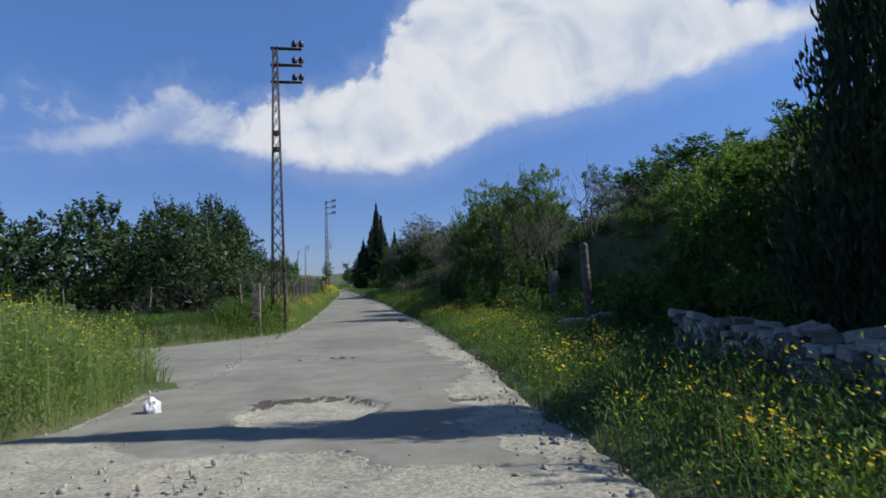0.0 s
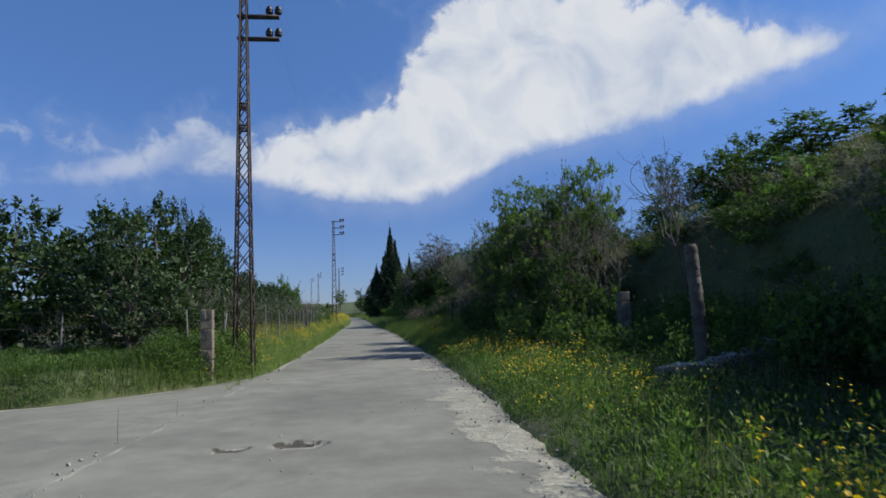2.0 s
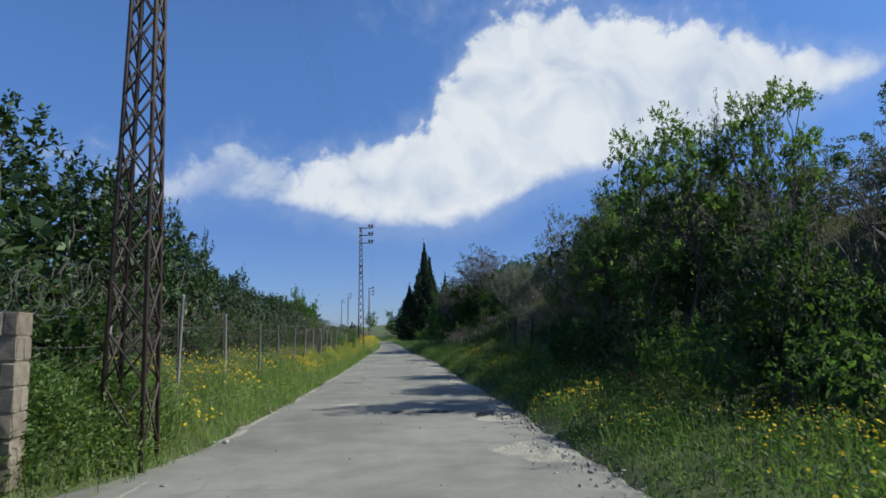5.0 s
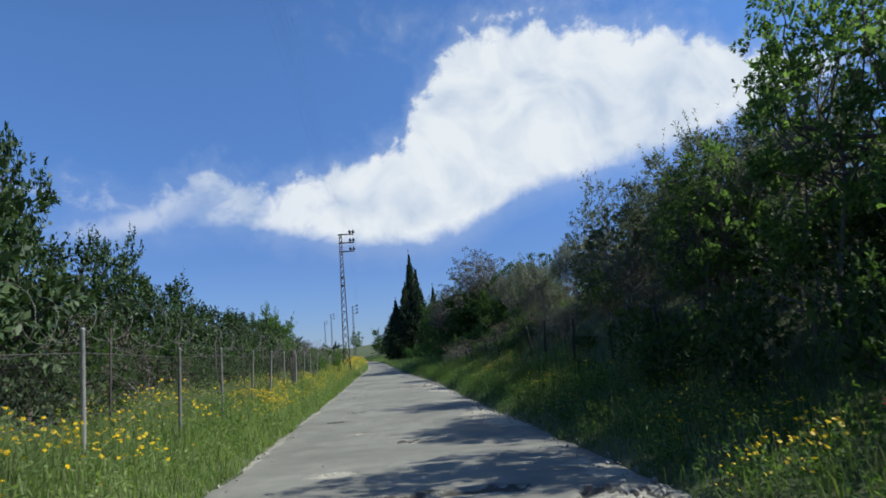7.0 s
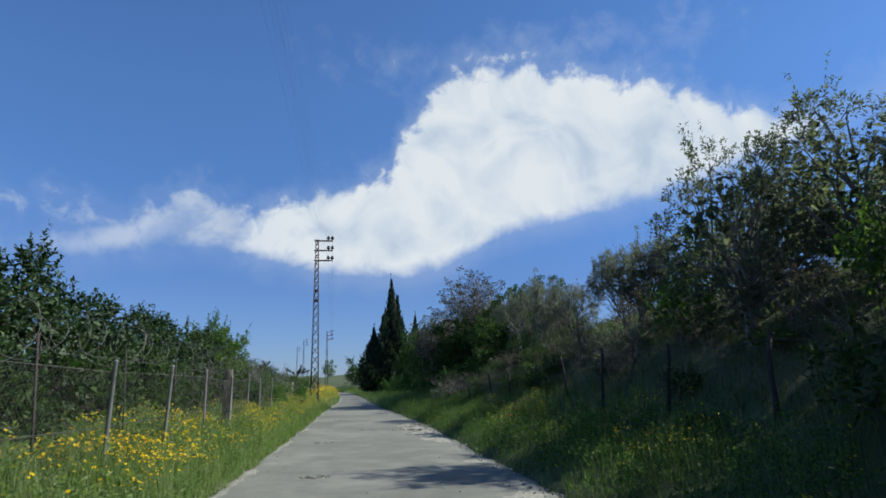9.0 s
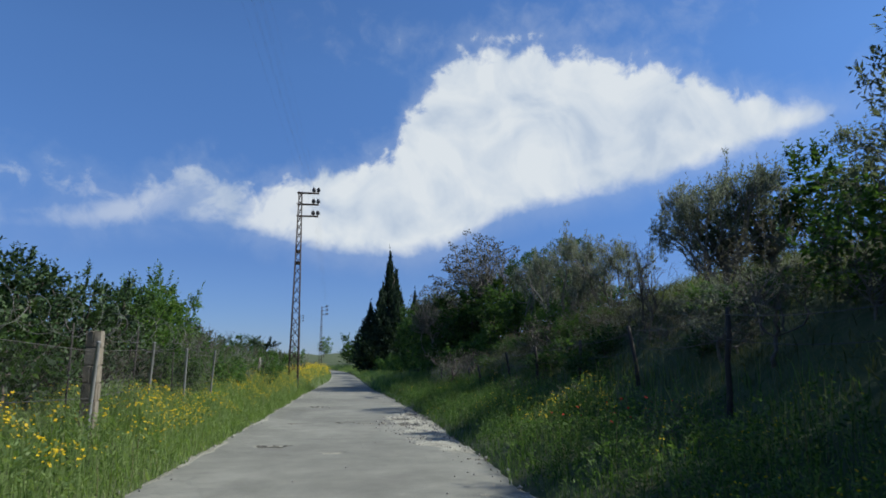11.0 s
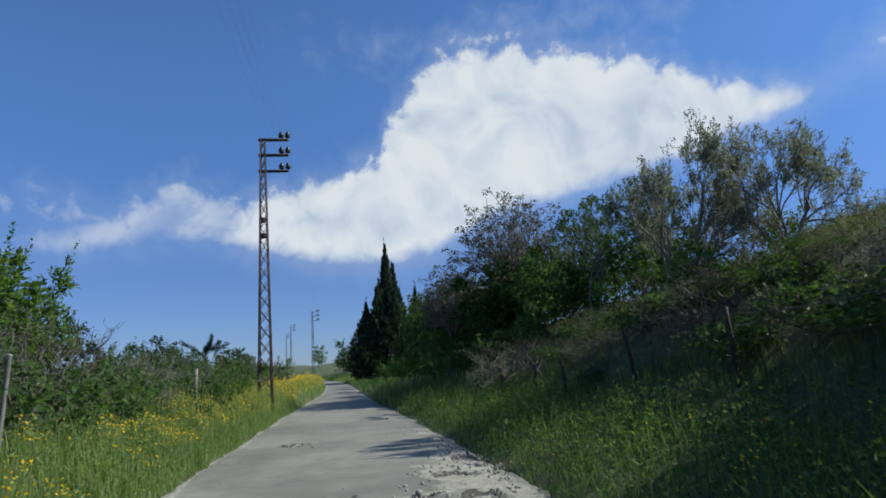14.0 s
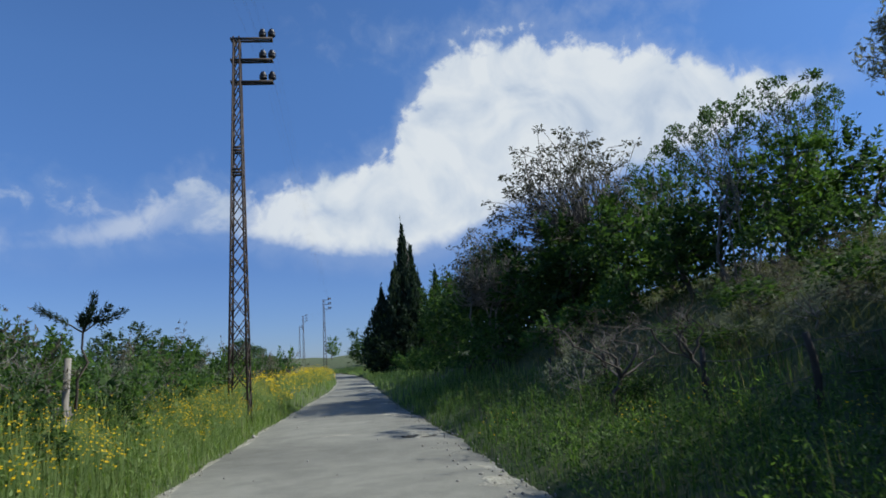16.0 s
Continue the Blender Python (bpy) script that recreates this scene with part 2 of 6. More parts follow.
M_BAG = plain("white_plastic", [(0.3, (0.46, 0.46, 0.45)), (0.7, (0.66, 0.66, 0.65))], 6, 0.45, 0.3, 30)

# soil with moss and litter
M_GROUND, gr, bsdf = material("verge_soil")
p = place(gr)
f = gr.math("ADD", gr.math("MULTIPLY", gr.noise(p, 0.35, 5.0, 0.6), 0.55), gr.math("MULTIPLY", gr.noise(p, 6.0, 6.0, 0.65), 0.45))
gr.put(bsdf.inputs["Base Color"], gr.ramp(f, [(0.30, (0.030, 0.045, 0.014)), (0.48, (0.062, 0.085, 0.024)), (0.60, (0.095, 0.100, 0.040)), (0.75, (0.17, 0.145, 0.085))]))
bsdf.inputs["Roughness"].default_value = 0.95
bumped(gr, bsdf, gr.noise(p, 12.0, 6.0, 0.7), 0.9, 0.05)

# worn pale asphalt; the mesh's "gravel" value marks the broken edges and holes
M_ROAD, gr, bsdf = material("worn_asphalt")
p = place(gr)
at = gr.node("ShaderNodeAttribute", attribute_name="gravel")
grav = at.outputs["Fac"]
broad = gr.noise(p, 0.28, 5.0, 0.6, 0.5)
mid = gr.noise(p, 1.7, 6.0, 0.65, 0.3)
fine = gr.noise(p, 55.0, 3.0, 0.7)
tone = gr.math("ADD", gr.math("MULTIPLY", broad, 0.5), gr.math("ADD", gr.math("MULTIPLY", mid, 0.32), gr.math("MULTIPLY", fine, 0.22)))
asph = gr.ramp(tone, [(0.34, (0.122, 0.119, 0.098)), (0.50, (0.194, 0.189, 0.154)), (0.66, (0.275, 0.268, 0.218))])
chips = gr.noise(p, 22.0, 5.0, 0.75)
gcol = gr.ramp(gr.math("ADD", gr.math("MULTIPLY", chips, 0.7), gr.math("MULTIPLY", mid, 0.3)), [(0.32, (0.13, 0.120, 0.088)), (0.5, (0.33, 0.312, 0.242)), (0.68, (0.57, 0.545, 0.44))])
gmask = gr.smooth(gr.math("ADD", grav, gr.math("MULTIPLY", gr.math("SUBTRACT", gr.noise(p, 2.6, 6.0, 0.7), 0.5), 1.0)), 0.42, 0.62)
cr = gr.node("ShaderNodeTexVoronoi", feature="DISTANCE_TO_EDGE")
gr.put(cr.inputs["Vector"], p)
cr.inputs["Scale"].default_value = 0.55
crack = gr.math("MULTIPLY", gr.smooth(gr.math("ADD", cr.outputs[0], gr.math("MULTIPLY", gr.math("SUBTRACT", mid, 0.5), 0.16)), 0.028, 0.006), gr.smooth(broad, 0.50, 0.62))
asph = gr.mix(gr.math("MULTIPLY", crack, 0.16), asph, (0.09, 0.085, 0.075))
# shade painted dark along the pothole lips, its outline roughened by noise
lip_mask = gr.node("ShaderNodeAttribute", attribute_name="rim_shade")
edge_amount = gr.math("MULTIPLY", gr.smooth(gr.math("ADD", lip_mask.outputs["Fac"], gr.math("MULTIPLY", gr.math("SUBTRACT", gr.noise(p, 17.0, 4.0, 0.7), 0.5), 0.7)), 0.42, 0.75), 0.85)
speck = gr.smooth(gr.noise(p, 140.0, 2.0, 0.6), 0.60, 0.74)
asph = gr.mix(gr.math("MULTIPLY", speck, 0.35), asph, (0.46, 0.44, 0.39))
stain = gr.smooth(gr.noise(p, 0.9, 4.0, 0.6, 0.8), 0.56, 0.70)
asph = gr.mix(gr.math("MULTIPLY", stain, 0.30), asph, (0.15, 0.14, 0.12))
gr.put(bsdf.inputs["Base Color"], gr.mix(edge_amount, gr.mix(gmask, asph, gcol), (0.045, 0.040, 0.034)))
bsdf.inputs["Roughness"].default_value = 0.93
bsdf.inputs["Specular IOR Level"].default_value = 0.25
hgt = gr.math("ADD", gr.math("MULTIPLY", fine, 0.45), gr.math("MULTIPLY", gr.math("MULTIPLY", chips, gmask), 1.6))
bumped(gr, bsdf, gr.math("SUBTRACT", hgt, gr.math("MULTIPLY", crack, 0.2)), 0.65, 0.025)


# ---- ground heights ----
def lerp(x, xs, ys):
    return np.interp(x, xs, ys)


def sstep(a, b, x):
    k = np.clip((x - a) / (b - a), 0, 1)
    return k * k * (3 - 2 * k)


def road_z(y):
    """Height of the road's crown along the way."""
    y = np.asarray(y, float)
    u = np.clip(y, -20, 170) / 60
    return -0.387 * u + 0.336 * u * u + 0.03 * np.maximum(y - 170, 0) * (y < 420) + 7.5 * (y >= 420)


YS = [-30, 7, 8.5, 11.5, 12.2, 27.5, 34, 48, 60, 75, 100, 115, 130, 140, 152, 170, 200]
XL = [-5.2, -5.2, -3.7, -3.6, -3.0, -2.8, -2.75, -2.9, -3.05, -3.3, -3.2, -3.7, -4.9, -6.2, -9, -15, -28]
YR = [-30, 8, 14, 20, 35, 42, 50, 57, 64, 72, 82, 90, 105, 120, 130, 140, 152, 170, 200]
XR = [2.3, 2.3, 2.6, 2.75, 2.75, 2.5, 2.35, 2.25, 1.95, 1.55, 0.8, 0.35, -0.3, -1.1, -1.9, -3.0, -5.4, -11, -24]


def left_edge(y):
    return lerp(y, YS, XL)


def right_edge(y):
    return lerp(y, YR, XR)


def side_near(x):
    """Near and far rims of the lane that leaves to the left."""
    return lerp(-x, [3, 4, 8, 40], [12.2, 12.4, 13.4, 17.0])


def side_far(x):
    return lerp(-x, [2.7, 2.9, 3.6, 4.8, 6.0, 9.0, 40], [28.2, 26.0, 24.2, 22.5, 21.1, 20.2, 24.5])


def fbm(x, y, s, k=0.0):
    """Smooth repeatable unevenness, about -1 to 1."""
    return (np.sin(x * s * 1.7 + 1.3 + k) * np.cos(y * s * 1.1 + 0.7 * k) + 0.6 * np.sin(x * s * 3.1 - y * s * 2.3 + k) + 0.4 * np.cos(y * s * 5.3 + x * s * 4.1 + 2 * k)) / 2.0


def wob(q, k):
    """Waviness of the broken paving edge."""
    return 0.10 * fbm(q * 0 + k, q, 0.9, k) + 0.07 * fbm(q * 0 + k, q, 3.3, k + 1)


def in_road(x, y, pad=0.0):
    main = (x > left_edge(y) - pad) & (x < right_edge(y) + pad)
    side = (x < -2.6) & (y > side_near(x) - pad) & (y < side_far(x) + pad) & (x > -60)
    return main | side


def ground_z(x, y):
    x, y = np.broadcast_arrays(np.asarray(x, float), np.asarray(y, float))
    z = road_z(y).copy()
    dl = np.maximum(left_edge(y) - x, 0)
    dr = np.maximum(x - right_edge(y), 0)
    # left bank, flat orchard behind it; the side lane cuts through
    lane = np.minimum(sstep(0.0, 0.8, side_near(x) - y) + sstep(0.0, 0.9, y - side_far(x)), 1.0)
    lane = np.where(x > -2.6, 1.0, lane)
    bank = lerp(dl, [0, 0.2, 0.6, 1.2, 14, 60, 300], [0, 0.12, 0.44, 0.58, 0.64, 0.8, 6])
    z = z + np.where(dl > 0, bank * np.where(y < 30, lane, 1.0), 0)
    # right bank
    hill = lerp(dr, [0, 0.3, 0.9, 2.1, 2.9, 3.6, 4.6, 5.8, 8, 11, 20, 45, 120, 400], [0, 0.12, 0.32, 0.62, 1.02, 1.55, 2.30, 2.95, 3.85, 4.85, 6.4, 8.0, 9.0, 12])
    cut = lerp(dr, [0, 0.3, 0.9, 3.4, 6.0, 6.5, 7.5, 9.0, 11, 14, 20, 45, 120, 400], [0, 0.06, 0.12, 0.22, 0.60, 1.1, 3.3, 4.3, 5.6, 7.1, 8.2, 9.0, 9.5, 12])
    k = sstep(27.0, 38.0, y)
    far = (1 - 0.72 * sstep(88, 125, y)) * (1 - 0.20 * sstep(60, 72, y))
    z = z + np.where(dr > 0, (hill * k + cut * (1 - k)) * far, 0)
    rough = np.where((dl > 0.6) | (dr > 0.8), 1.0, 0.15) * np.where(in_road(x, y, 0.4), 0.0, 1.0)
    z = z + rough * (0.07 * fbm(x, y, 0.9) + 0.035 * fbm(x, y, 2.7, 2.0) + 0.25 * fbm(x, y, 0.12, 1.0) * np.clip(dr / 10 + dl / 40, 0, 1))
    return z


# ---- mesh makers ----
def np_mesh(name, verts, faces, mat, smooth=False):
    """A mesh from arrays; all faces have the same number of corners."""
    me = bpy.data.meshes.new(name)
    verts, faces = np.asarray(verts, np.float32), np.asarray(faces, np.int32)
    k = faces.shape[1]
    me.vertices.add(len(verts))
    me.vertices.foreach_set("co", verts.ravel())
    me.loops.add(faces.size)
    me.loops.foreach_set("vertex_index", faces.ravel())
    me.polygons.add(len(faces))
    me.polygons.foreach_set("loop_start", np.arange(0, faces.size, k, dtype=np.int32))
    me.polygons.foreach_set("loop_total", np.full(len(faces), k, np.int32))
    if smooth:
        me.polygons.foreach_set("use_smooth", np.ones(len(faces), bool))
    me.materials.append(mat)
    me.update(calc_edges=True)
    return me


def thing(name, mesh=None, label="", category="", group="", kind="", at=None):
    ob = new(name, mesh)
    if at is not None:
        ob.matrix_basis = at
    return tagged(ob, label, category, group, kind)


def part(name, mesh, parent, label="", at=None):
    ob = new(name, mesh)
    ob.parent = parent
    if at is not None:
        ob.matrix_basis = at
    return tagged(ob, label)


def unit(v):
    return v / np.maximum(np.linalg.norm(v, axis=-1, keepdims=True), 1e-9)


def tube(points, radii, sides=6):
    """A tapered tube along points: vertices and quads."""
    P, R = np.asarray(points, float), np.asarray(radii, float)
    T = unit(np.gradient(P, axis=0))
    ref = np.array([0.31, 0.77, 0.2]) if abs(T[0, 2]) > 0.8 else np.array([0, 0, 1.0])
    A = unit(np.cross(T, ref))
    B = np.cross(T, A)
    a = np.linspace(0, 2 * np.pi, sides, endpoint=False)
    V = P[:, None] + R[:, None, None] * (np.cos(a)[None, :, None] * A[:, None] + np.sin(a)[None, :, None] * B[:, None])
    n = len(P)
    i, j = np.meshgrid(np.arange(n - 1), np.arange(sides), indexing="ij")
    F = np.stack([i * sides + j, i * sides + (j + 1) % sides, (i + 1) * sides + (j + 1) % sides, (i + 1) * sides + j], -1).reshape(-1, 4)
    return V.reshape(-1, 3), F


def joined(pieces):
    V, F, n = [], [], 0
    for v, f in pieces:
        V.append(v)
        F.append(np.asarray(f) + n)
        n += len(v)
    return np.concatenate(V), np.concatenate(F)


def leaf_cards(base, along, length, width, rng, fold=0.25, face=None):
    """Leaves as folded diamonds from their stalk point; face is the side they turn to the light."""
    n = len(base)
    along = unit(along)
    if face is None:
        face = rng.normal(size=(n, 3))
    side = unit(np.cross(along, unit(face)))
    up = np.cross(side, along)
    L = (length * rng.uniform(0.7, 1.25, n))[:, None]
    W = (width * rng.uniform(0.75, 1.2, n))[:, None]
    mid = base + along * L * 0.45
    V = np.stack([base, mid + side * W / 2 + up * W * fold, base + along * L, mid - side * W / 2 + up * W * fold], 1).reshape(-1, 3)
    return V, np.arange(4 * n).reshape(-1, 4)


def box(sx, sy, sz, bevel=0.0):
    bm = bmesh.new()
    bmesh.ops.create_cube(bm, size=1.0)
    bmesh.ops.scale(bm, vec=(sx, sy, sz), verts=bm.verts)
    if bevel:
        bmesh.ops.bevel(bm, geom=bm.edges[:], offset=bevel, segments=1, affect="EDGES")
    return bm


def bm_mesh(name, bm, mat):
    me = bpy.data.meshes.new(name)
    bm.to_mesh(me)
    bm.free()
    me.materials.append(mat)
    return me


def gz(x, y):
    return float(ground_z(x, y))


# ---- ground and road ----
def spaced(*runs):
    """Coordinates from runs of (from, to, step)."""
    return np.unique(np.concatenate([np.arange(a, b, s) for a, b, s in runs]))


gx = spaced((-900, -200, 100), (-200, -60, 20), (-60, -20, 4), (-20, -8, 1), (-8, -4.2, 0.35), (-4.2, -2.2, 0.12), (-2.2, 1.2, 0.5), (1.2, 3.4, 0.12), (3.4, 12, 0.35), (12, 24, 0.8), (24, 60, 4), (60, 200, 20), (200, 901, 100))
gy = spaced((-600, -100, 100), (-100, -20, 10), (-20, -4, 1.0), (-4, 90, 0.5), (90, 160, 1.2), (160, 300, 6), (300, 1000, 50), (1000, 2600, 200))
X, Y = np.meshgrid(gx, gy)
paved = (X > left_edge(Y) + wob(Y, 1.0) + 0.03) & (X < right_edge(Y) + wob(Y, 4.0) - 0.03)
Z = ground_z(X, Y) - np.where(in_road(X, Y, -0.25), 0.16, np.where(paved, 0.09, 0.0))
ni, nj = X.shape
i, j = np.meshgrid(np.arange(ni - 1), np.arange(nj - 1), indexing="ij")
F = np.stack([i * nj + j, i * nj + j + 1, (i + 1) * nj + j + 1, (i + 1) * nj + j], -1).reshape(-1, 4)
thing("ground", np_mesh("ground", np.stack([X, Y, Z], -1).reshape(-1, 3), F, M_GROUND, True), "grassy earth verge rising into a hillside beside the road", "ground", kind="structure")

# holes in the paving: x, y, half width, half length, depth
NEAR_HOLES = [(-0.9, 6.0, 1.0, 0.8, 0.04), (-0.72, 8.95, 0.95, 1.1, 0.06), (1.5, 9.2, 0.3, 0.22, 0.05), (-1.25, 15.4, 0.26, 0.15, 0.05), (-0.42, 15.5, 0.33, 0.28, 0.06), (1.9, 26.6, 0.4, 0.5, 0.04),
           (2.1, 30.5, 0.5, 0.8, 0.06), (0.4, 31.6, 0.9, 0.28, 0.05), (-1.1, 33.6, 0.35, 0.25, 0.03), (0.1, 36.5, 0.35, 0.2, 0.05), (-0.95, 38.5, 0.2, 0.2, 0.04), (-1.7, 41.5, 0.28, 0.2, 0.06),
           (-1.35, 44.2, 0.3, 0.2, 0.05)]
FAR_HOLES = [(-0.4, 51.0, 0.25, 0.15, 0.04), (-1.65, 52.1, 0.34, 0.26, 0.06), (1.4, 56.6, 0.3, 0.7, 0.05), (0.45, 57.2, 0.55, 0.16, 0.05), (-1.7, 57.3, 0.25, 0.18, 0.05), (-0.4, 57.5, 0.3, 0.12, 0.05),
           (1.3, 58.6, 0.35, 0.4, 0.05), (1.75, 60.4, 0.3, 0.5, 0.05), (-1.66, 64.6, 0.42, 0.35, 0.06), (0.8, 71.1, 0.4, 0.3, 0.05), (-1.0, 72.5, 0.4, 0.2, 0.03), (1.0, 78.0, 0.5, 0.5, 0.04)]
rng = np.random.default_rng(4)
y = np.concatenate([np.arange(-12, 2, 0.4), np.arange(2, 80, 0.1), np.arange(80, 100, 0.4), np.arange(100, 198, 1.0)])
u = np.linspace(0, 1, 81)
le, re_ = left_edge(y) + wob(y, 1.0), right_edge(y) + wob(y, 4.0)
X = le[:, None] + (re_ - le)[:, None] * u[None]
Y = np.repeat(y[:, None], len(u), 1)
dist_r, dist_l = right_edge(y)[:, None] - X, X - left_edge(y)[:, None]
Z = road_z(Y) + 0.005 * fbm(X, Y, 0.5, 3.0)
patch = np.maximum(sstep(24, 17, Y), sstep(-0.05, 0.35, fbm(X * 0, Y, 0.42, 1.7)) * 0.9)
patch = np.maximum(patch, np.maximum(sstep(49.5, 52, Y) * sstep(64, 60, Y), 0.9 * sstep(38.5, 40, Y) * sstep(43.5, 42, Y)))
gravel = sstep(1.35, 0.40, dist_r - 0.35 * sstep(51, 54, Y) * sstep(61, 58, Y) + 0.45 * fbm(X, Y, 0.55, 2.0) + 0.35 * fbm(X, Y, 1.9, 5.0)) * 0.95 * patch + 0.75 * sstep(0.45, 0.05, dist_l + 0.15 * fbm(X, Y, 0.8, 7.0)) + 0.8 * sstep(6.8, 5.2, Y + 0.5 * X + fbm(X, Y, 0.8, 1.0))
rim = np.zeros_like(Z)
for hx, hy, hw, hl, hd in NEAR_HOLES + FAR_HOLES:
    r = np.sqrt(((X - hx) / hw) ** 2 + ((Y - hy) / hl) ** 2) + 0.18 * fbm(X, Y, 3.5, hx)
    k = sstep(1.02, 0.90, r)
    Z = Z - hd * k + 0.012 * sstep(1.5, 1.05, r) * (1 - k)
    gravel = np.maximum(gravel, k * 1.15)
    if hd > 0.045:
        # painted shade of the broken edge, strongest on the far lip
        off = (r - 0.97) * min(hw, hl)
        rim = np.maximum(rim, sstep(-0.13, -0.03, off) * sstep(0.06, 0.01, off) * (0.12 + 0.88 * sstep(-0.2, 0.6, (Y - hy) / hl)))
Z = Z - 0.05 * sstep(0.5, 0.0, dist_r) - 0.03 * sstep(0.3, 0.0, dist_l)
edge_drop = np.zeros_like(Z)
edge_drop[:, 0] = edge_drop[:, -1] = 0.12
Z = Z - edge_drop
ni, nj = X.shape
i, j = np.meshgrid(np.arange(ni - 1), np.arange(nj - 1), indexing="ij")
F1 = np.stack([i * nj + j, i * nj + j + 1, (i + 1) * nj + j + 1, (i + 1) * nj + j], -1).reshape(-1, 4)
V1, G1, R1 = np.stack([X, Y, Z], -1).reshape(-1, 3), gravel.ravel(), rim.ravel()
# the lane that leaves to the left
xs = -np.concatenate([np.arange(2.3, 14, 0.25), np.arange(14, 60, 2.0)])
v = np.linspace(0, 1, 40)
X = np.repeat(xs[:, None], len(v), 1)
Y = side_near(X) + 0.1 * fbm(X, X * 0, 1.5) + (side_far(X) - side_near(X)) * v[None]
Z = road_z(Y) - 0.006 + 0.006 * fbm(X, Y, 0.5, 3.0)
Z[:, 0] -= 0.12
Z[:, -1] -= 0.12
gravel2 = 0.7 * sstep(0.8, 0.1, side_far(X) - Y + 0.3 * fbm(X, Y, 0.9)) + 0.35 * sstep(-4, -9, X)
ni, nj = X.shape
i, j = np.meshgrid(np.arange(ni - 1), np.arange(nj - 1), indexing="ij")
F2 = np.stack([i * nj + j, (i + 1) * nj + j, (i + 1) * nj + j + 1, i * nj + j + 1], -1).reshape(-1, 4) + len(V1)
road_me = np_mesh("road", np.concatenate([V1, np.stack([X, Y, Z], -1).reshape(-1, 3)]), np.concatenate([F1, F2]), M_ROAD, True)
att = road_me.attributes.new("gravel", "FLOAT", "POINT")
att.data.foreach_set("value", np.concatenate([G1, gravel2.ravel()]).astype(np.float32))
att = road_me.attributes.new("rim_shade", "FLOAT", "POINT")
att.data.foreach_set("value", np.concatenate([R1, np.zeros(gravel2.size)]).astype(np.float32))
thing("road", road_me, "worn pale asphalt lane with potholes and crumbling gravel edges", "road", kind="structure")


# ---- trees and bushes ----
def limb(a, b, r0, r1, rng, bend=0.12, n=6, sides=5):
    """A bent tapered limb from a to b."""
    a, b = np.asarray(a, float), np.asarray(b, float)
    t = np.linspace(0, 1, n)[:, None]
    L = np.linalg.norm(b - a)
    P = a + (b - a) * t + np.sin(np.pi * t) * rng.normal(size=3) * bend * L
    P[1:-1] += rng.normal(size=(n - 2, 3)) * 0.02 * L
    return tube(P, r0 + (r1 - r0) * t[:, 0] ** 0.8, sides)


def clump_leaves(C, R, per, length, width, rng, flat=0.8, out=0.6, lift=0.25, centre=None):
    """Leaves in clumps of centres C and radii R, facing outwards."""
    n = len(C) * per
    d = unit(rng.normal(size=(n, 3)))
    rad = rng.uniform(0.25, 1.0, n) ** 0.6
    c, r = np.repeat(C, per, 0), np.repeat(R, per)
    P = c + d * (rad * r)[:, None] * np.array([1, 1, flat])
    o = unit(P - (c if centre is None else centre))
    along = out * o + 0.6 * d + rng.normal(size=(n, 3)) * 0.55 + np.array([0, 0, lift])
    return leaf_cards(P, along, length, width, rng)


def shell_points(n, rx, ry, z0, z1, rng, inner=0.35, lumps=5, low=0.15):
    """Clump centres in an uneven crown between the heights z0 and z1."""
    d = unit(rng.normal(size=(n * 3, 3)))
    d = d[d[:, 2] > -1 + 2 * low][:n]
    k = rng.uniform(inner, 1.0, len(d)) ** 0.5
    L = unit(rng.normal(size=(lumps, 3)))
    bulge = 0.78 + 0.30 * np.max(np.clip(d @ L.T, 0, 1) ** 3, axis=1) + rng.normal(size=len(d)) * 0.05
    zc, rz = (z0 + z1) / 2, (z1 - z0) / 2
    return np.stack([d[:, 0] * rx, d[:, 1] * ry, d[:, 2] * rz], 1) * (k * bulge)[:, None] + np.array([0, 0, zc])


def rosettes(T, D, per, length, width, rng, spread=0.8, up=0.7, back=1.8):
    """Whorls of leaves at the twig tips T, growing along D, their faces turned outwards and up."""
    n = len(T) * per
    t, d = np.repeat(T, per, 0), np.repeat(unit(D), per, 0)
    r = unit(rng.normal(size=(n, 3)))
    base = t - d * (length * rng.uniform(0, back, n))[:, None] + r * length * 0.15
    face = d * 0.6 + np.array([0, 0, up]) + rng.normal(size=(n, 3)) * 0.4
    return leaf_cards(base, d * 0.55 + r * spread, length, width, rng, 0.25, face)


def lobed_crown(H, R, foot, lobes, tips, size, rng):
    """Twig tips and their directions on the lobes of an uneven crown, and the lobes' centres."""
    k = np.arange(lobes) + 0.5
    a = k * 2.39996 + rng.normal(size=lobes) * 0.35
    z = np.clip(1 - 1.85 * k / lobes + rng.normal(size=lobes) * 0.08, -0.9, 1)
    d = np.stack([np.cos(a) * np.sqrt(1 - z * z), np.sin(a) * np.sqrt(1 - z * z), z], 1)
    rz = (H - foot) / 2
    rad = size * R * rng.uniform(0.65, 1.25, lobes)
    C = d * np.stack([R - rad, R - rad, np.maximum(rz - rad * 0.9, 0.2 * rz)], 1) * rng.uniform(0.86, 1.12, lobes)[:, None] + np.array([0, 0, foot + rz])
    dd = np.repeat(d, tips, 0)
    v = unit(rng.normal(size=dd.shape) + 0.75 * dd + np.array([0, 0, 0.4]))
    T = np.repeat(C, tips, 0) + v * (np.repeat(rad, tips) * rng.uniform(0.55, 1.08, len(dd)))[:, None] * np.array([1, 1, 0.88])
    return T, v * 0.75 + dd * 0.3 + np.array([0, 0, 0.25]), C


